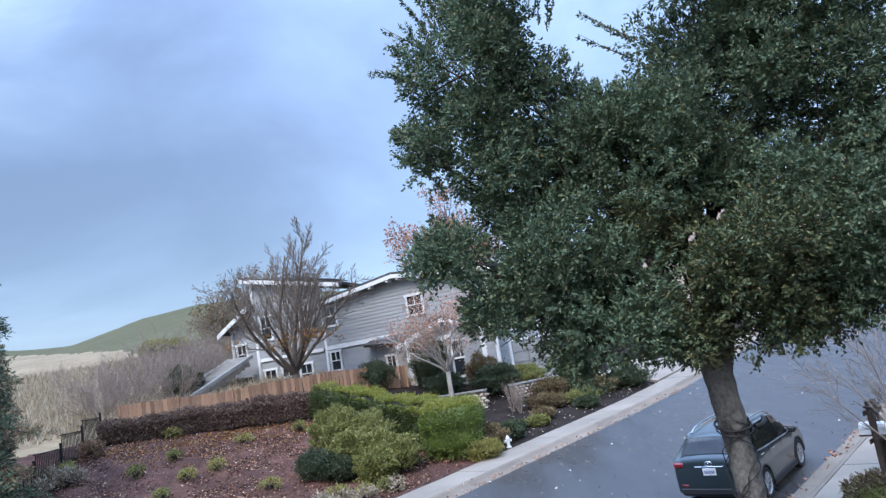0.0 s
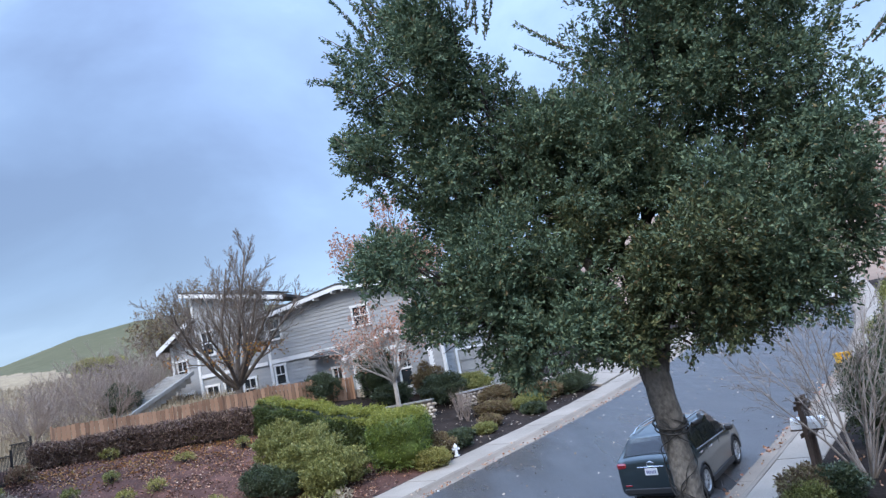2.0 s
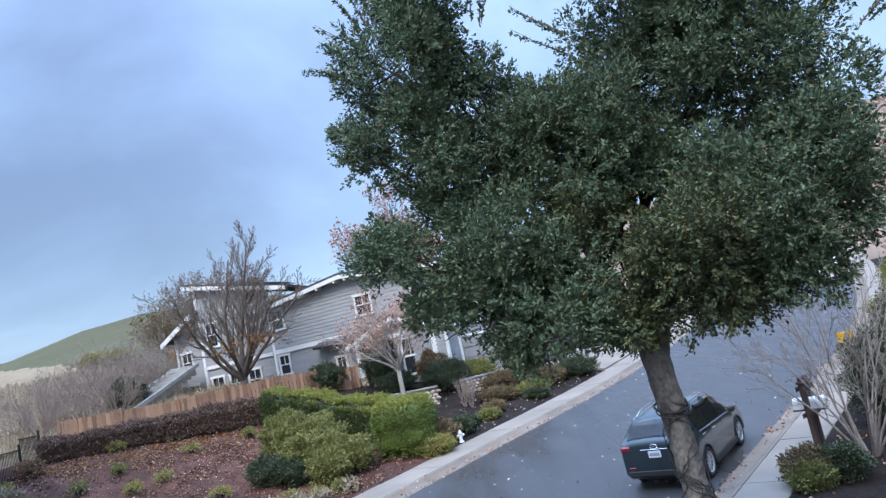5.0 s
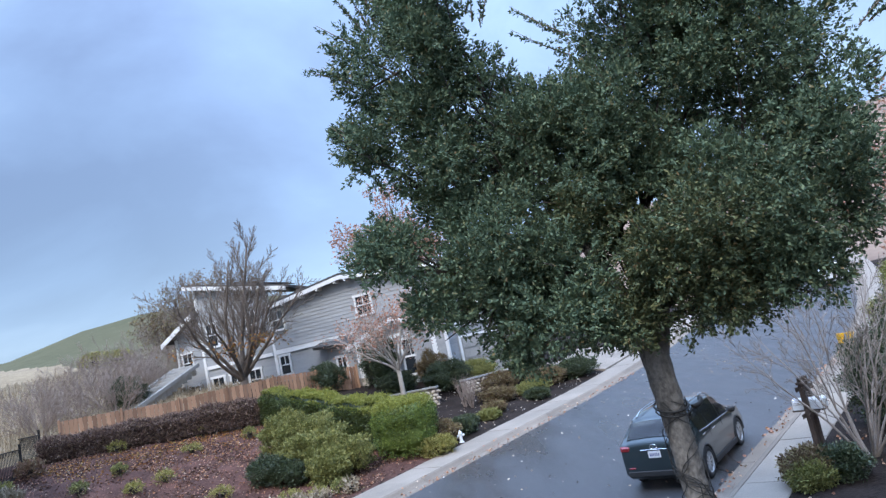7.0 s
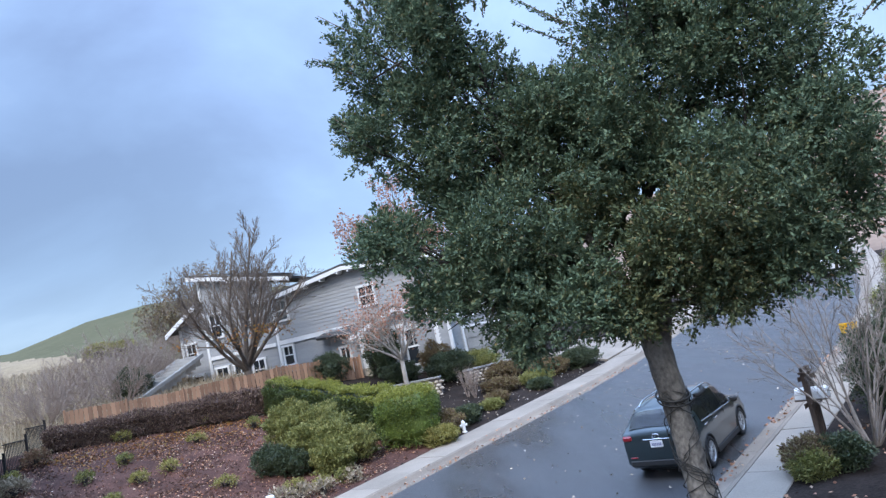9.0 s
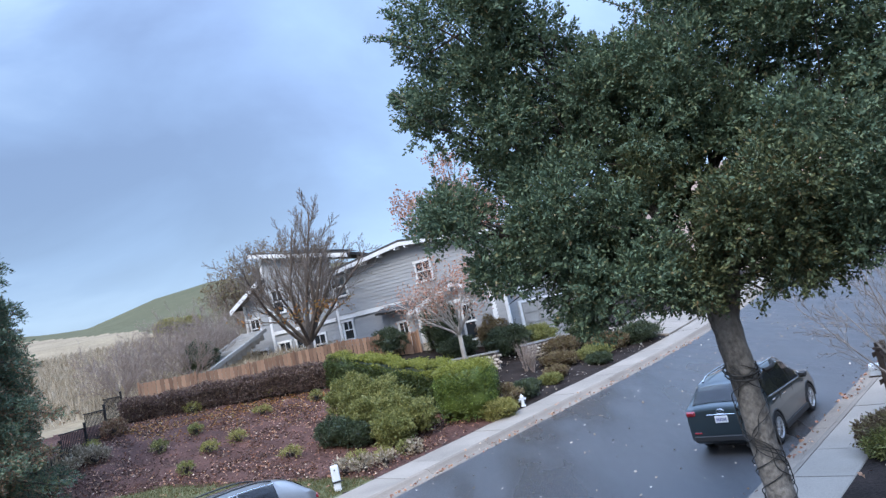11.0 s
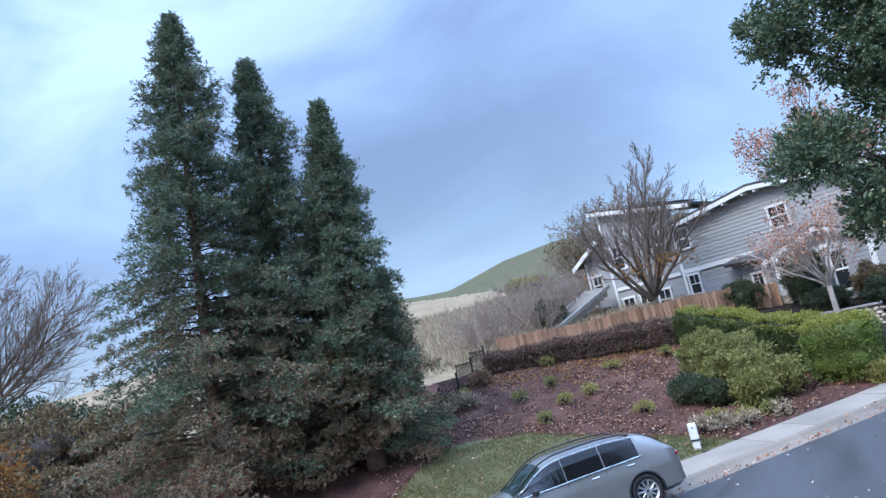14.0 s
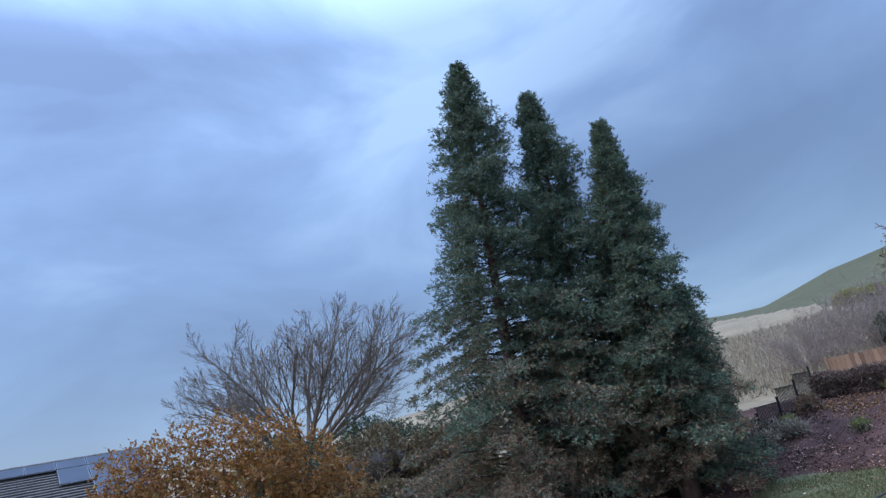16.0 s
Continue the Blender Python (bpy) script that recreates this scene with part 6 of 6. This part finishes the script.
def yellow_tubs():
    b = on_ground(30.4, -5.0)
    w = thing("timber_planter", b, -42, label="low brown timber planter beside the street", category="planter")
    for z in (0.0, 0.2):
        for y in (-0.3, 0.3):
            part("plank", boxes(((-0.7, y - 0.03, z - 0.05), (0.7, y + 0.03, z + 0.14)), bevel=0.008), ROUGHWOOD, w)
    part("lid", boxes(((-0.72, -0.36, 0.345), (0.72, 0.36, 0.385)), bevel=0.008), ROUGHWOOD, w)
    for i, dx in enumerate((-0.57, -0.23)):
        o = b + Vector((dx * math.cos(radians(42)), -dx * math.sin(radians(42)), 0.386))
        t = thing("yellow_tub", o, label="bright yellow plastic tub on the timber planter", category="tub", group="yellow tubs")
        n = 14
        prof = ((0.11, 0.0), (0.145, 0.32), (0.16, 0.33), (0.16, 0.37), (0.135, 0.37), (0.10, 0.08))
        verts = [(r * math.cos(2 * math.pi * k / n), r * math.sin(2 * math.pi * k / n), z) for r, z in prof for k in range(n)]
        faces = [(j * n + k, j * n + (k + 1) % n, (j + 1) * n + (k + 1) % n, (j + 1) * n + k) for j in range(len(prof) - 1) for k in range(n)] + [tuple(range(n - 1, -1, -1)), tuple(range(5 * n, 6 * n))]
        part("shell", mesh_of("shell", verts, faces, YELLOW), None, t)
        hoop = [Vector((0.16 * math.cos(a), 0.0, 0.35 - 0.14 * math.sin(a))) for a in np.linspace(0, math.pi, 9)]
        part("handle", tubes("handle", [([p + Vector((0, -0.1, 0)) for p in hoop], [0.008] * 9, 4)], CLADDING), None, t)


yellow_tubs()


def red_banner():
    """A red cloth banner on a bare stick, out over the near yard."""
    p = Vector((3.99, 4.55, 1.93))
    t = thing("red_banner", p, label="red cloth banner with a pale print hung from a stick", category="banner")
    right, n = Vector((0.755, -0.656, 0)), 10
    verts, faces = [], []
    for i in range(n + 1):
        for j in range(7):
            v, u = i / n, j / 6
            q = right * (0.02 + 0.07 * v * (1 - 0.4 * u) + 0.62 * u) + Vector((0, 0, -0.95 * v - 0.02 * u)) + Vector((0.656, 0.755, 0)) * (0.05 * math.sin(u * 7 + v * 3))
            verts.append(q)
    for i in range(n):
        for j in range(6):
            o = i * 7 + j
            faces.append((o, o + 1, o + 8, o + 7))
    bm = bmesh.new()
    bm.from_mesh(mesh_of("cloth", verts, faces, FLAGRED))
    bmesh.ops.solidify(bm, geom=bm.faces[:], thickness=0.004)
    cloth = part("cloth", bm, FLAGRED, t, "bright red cloth", smooth=True)
    for i in range(9):
        v, u = 0.08 + 0.1 * i, 0.12 + 0.07 * (i % 4)
        q = right * (0.05 + 0.16 * v + 0.62 * u) + Vector((0, 0, -0.95 * v)) - Vector((0.656, 0.755, 0)) * 0.062
        m = Matrix.Translation(q) @ pose(0, 0, 0, 0, 8, -41)
        part("print_mark", boxes(((0, -0.002, -0.012), (0.10 + 0.05 * (i % 3), 0.002, 0.012)), bevel=0.001, m=m), FLAGPINK, cloth)
    stick = [Vector((-0.09, 0.06, 0.22)), Vector((-0.05, 0.04, 0.14)), Vector((0.0, 0.0, 0.02)), right * 0.4 + Vector((0, 0, -0.012)), right * 0.75 + Vector((0, 0, 0.0))]
    part("stick", tubes("stick", [(stick, (0.006, 0.012, 0.014, 0.014, 0.014), 6), ([right * 0.72, right * 0.74 + Vector((0, 0, -3)), right * 0.74 + Vector((0, 0, -6.1))], (0.02, 0.022, 0.025), 8)], BARKTWIG), None, t)


red_banner()


# ---- the tiled house with solar panels beyond the autumn tree ----
def solar_house():
    t = thing("tiled_house", (0, 0, 0), label="house with a brown tiled roof and solar panels", category="house")
    r0, r1 = Vector((-30.6, -3.0, 2.38)), Vector((-29.5, 6.6, 2.34))
    e0, e1 = Vector((-24.2, -3.6, 0.0)), Vector((-23.4, 6.1, 0.0))
    b0, b1 = Vector((-37.0, -2.4, 0.0)), Vector((-35.7, 7.1, 0.0))
    slab("roof", t, [e0, e1, r1, r0], 0.2, ROOFING)
    slab("roof", t, [b0, b1, r1, r0], 0.2, ROOFING)
    verts, faces = [], []
    rows_, cols = 24, 40
    up_ = (r0 - e0).cross(e1 - e0).normalized()
    if up_.z < 0:
        up_ = -up_
    for i in range(rows_):
        for j in range(cols):
            a, b = i / rows_, (i + 1.12) / rows_
            u0, u1 = j / cols, (j + 0.97) / cols
            q = [e0.lerp(r0, a).lerp(e1.lerp(r1, a), u0), e0.lerp(r0, a).lerp(e1.lerp(r1, a), u1), e0.lerp(r0, min(1, b)).lerp(e1.lerp(r1, min(1, b)), u1), e0.lerp(r0, min(1, b)).lerp(e1.lerp(r1, min(1, b)), u0)]
            k = len(verts)
            verts += [q[0] + up_ * 0.07, q[1] + up_ * 0.07, q[2] + up_ * 0.02, q[3] + up_ * 0.02, q[0], q[1]]
            faces += [(k, k + 1, k + 2, k + 3), (k + 4, k + 5, k + 1, k)]
    part("tile_course", mesh_of("tile_course", verts, faces, TILEROOF), None, t, "rows of brown roof tiles", kind="stuff")
    ridge = [r0.lerp(r1, i / 30) + Vector((0, 0, 0.05 + 0.012 * (i % 2))) for i in range(31)]
    part("ridge_cap", tubes("ridge_cap", [(ridge, [0.10] * 31, 8)], TILEROOF), None, t)
    for i, row in enumerate(((0.83, 0.97, 0.30, 1.0), (0.57, 0.82, 0.70, 1.0), (0.28, 0.56, 0.80, 1.0))):
        a, b, u0, u1 = row
        n = int(round((u1 - u0) * 10))
        for k in range(n):
            s0, s1 = u0 + (u1 - u0) * k / n, u0 + (u1 - u0) * (k + 0.97) / n
            q = [e0.lerp(r0, a).lerp(e1.lerp(r1, a), s0), e0.lerp(r0, a).lerp(e1.lerp(r1, a), s1), e0.lerp(r0, b).lerp(e1.lerp(r1, b), s1), e0.lerp(r0, b).lerp(e1.lerp(r1, b), s0)]
            p = slab("solar_panel", t, [v + up_ * 0.16 for v in q], 0.04, PANELRIM, "dark solar panel")
            c_ = sum(q, Vector()) / 4
            slab("cell_sheet", p, [c_ + (v - c_) * 0.965 + up_ * 0.166 for v in q], 0.005, PANEL)
    for p0, p1, tops in (((-24.2, 5.7), (-24.8, -3.2), [(0, -0.2), (8.92, -0.2)]), ((-35.4, 6.7), (-24.2, 5.7), [(0, -0.2), (5.6, 2.0), (11.24, -0.2)])):
        lap_wall(t, p1, p0, -5.2, [(u, z) for u, z in tops], SIDING)


solar_house()


# ---- loose small stuff ----
def scatter(name, label, category, n, seed, place, length, width, mat, lift=0.02, flat=True):
    rng = np.random.default_rng(seed)
    s, c = place(rng, n)
    x, y = s * SN + c * CS, s * CS - c * SN
    cc = c - bend(np.minimum(s, 120))
    z = np.where((cc < -16.8) | (cc > -4.0), ground_z(x, y), road_z(s) + np.where((cc > -14.86) & (cc < -5.64), 0.02 + 0.06 * (1 - ((cc + 10.25) / 4.6) ** 2), np.where((cc > -5.3) | (cc < -15.2), 0.17, 0.02)))
    P = np.stack([x, y, z + lift + rng.uniform(0, 0.02, len(x))], -1)
    a = rng.uniform(0, 2 * math.pi, len(x))
    way = np.stack([np.cos(a), np.sin(a), rng.normal(0.05, 0.25, len(x))], -1) if flat else np.concatenate([rng.normal(0, 0.35, (len(x), 2)), np.ones((len(x), 1))], 1)
    ob = new(name, leaf_mesh(name, rng, P, way, length, width, [mat]))
    return tagged(ob, label, category, kind="stuff")


def on_slope(rng, n):
    s, c = rng.uniform(4, 19.4, n * 3), rng.uniform(-29.5, -17, n * 3)
    edge = np.interp(s, LAWN_S, LAWN_C, left=-16.8, right=-16.8)
    dens = 0.35 + 0.65 * (np.sin(s * 0.9 + 1) * np.sin(c * 0.7) > -0.1)
    ok = (c < edge) & (rng.random(len(s)) < dens)
    return s[ok][:n], c[ok][:n]


def on_upper_slope(rng, n):
    s = rng.uniform(10.5, 18.8, n)
    return s, -29.2 + (s - 10.5) * 0.36 + np.abs(rng.normal(0, 1.5, n))


def on_lawn(rng, n):
    s, c = rng.uniform(1, 13.1, n * 3), rng.uniform(-23.5, -16.85, n * 3)
    ok = c > np.interp(s, LAWN_S, LAWN_C, left=-16.8, right=-16.8) + rng.normal(0, 0.12, len(s))
    return s[ok][:n], c[ok][:n]


def on_road(rng, n):
    return rng.uniform(5, 45, n), rng.uniform(-14.8, -5.7, n)


def in_gutter(rng, n):
    k = rng.random(n) < 0.6
    return rng.uniform(3, 32, n), np.where(k, rng.normal(-15.0, 0.13, n), rng.normal(-5.5, 0.13, n))


def on_bed(rng, n):
    return rng.uniform(19.8, 33, n), rng.uniform(-24, -17, n)


def on_dry(rng, n):
    return rng.uniform(6, 30, n), -rng.uniform(33, 66, n)


def near_yard(rng, n):
    return rng.uniform(10, 24, n), rng.uniform(-3.9, 1, n)


scatter("fallen_leaves", "brown and orange leaves strewn over the bark mulch", "leaves", 7500, 301, on_slope, 0.075, 0.05, LITTER)
scatter("bark_chips", "dark reddish bark chips on the slope", "mulch", 22000, 302, on_slope, 0.10, 0.04, BARKCHIP, 0.0)
scatter("leaf_drift", "rusty leaves drifted over the upper slope", "leaves", 2400, 310, on_upper_slope, 0.08, 0.055, ORANGELEAF)
scatter("lawn_leaves", "fallen leaves lying on the lawn", "leaves", 420, 303, on_lawn, 0.085, 0.055, LITTER, 0.05)
scatter("grass", "short green lawn grass", "grass", 42000, 304, on_lawn, 0.075, 0.016, GRASSBLADE, 0.0, False)
scatter("road_leaves", "pale fallen leaves scattered over the asphalt", "leaves", 480, 305, on_road, 0.07, 0.05, PALELITTER, 0.012)
scatter("gutter_leaves", "brown leaves gathered in the gutters", "leaves", 700, 306, in_gutter, 0.09, 0.06, LITTER, 0.012)
scatter("bed_leaves", "scattered leaves on dark mulch", "leaves", 700, 307, on_bed, 0.09, 0.06, PALELITTER, 0.02)
scatter("dry_grass", "tall dry straw grass on the hillside", "grass", 26000, 308, on_dry, 0.55, 0.05, STRAW, 0.0, False)
scatter("yard_leaves", "fallen leaves on the near yard", "leaves", 500, 309, near_yard, 0.085, 0.06, LITTER, 0.02)
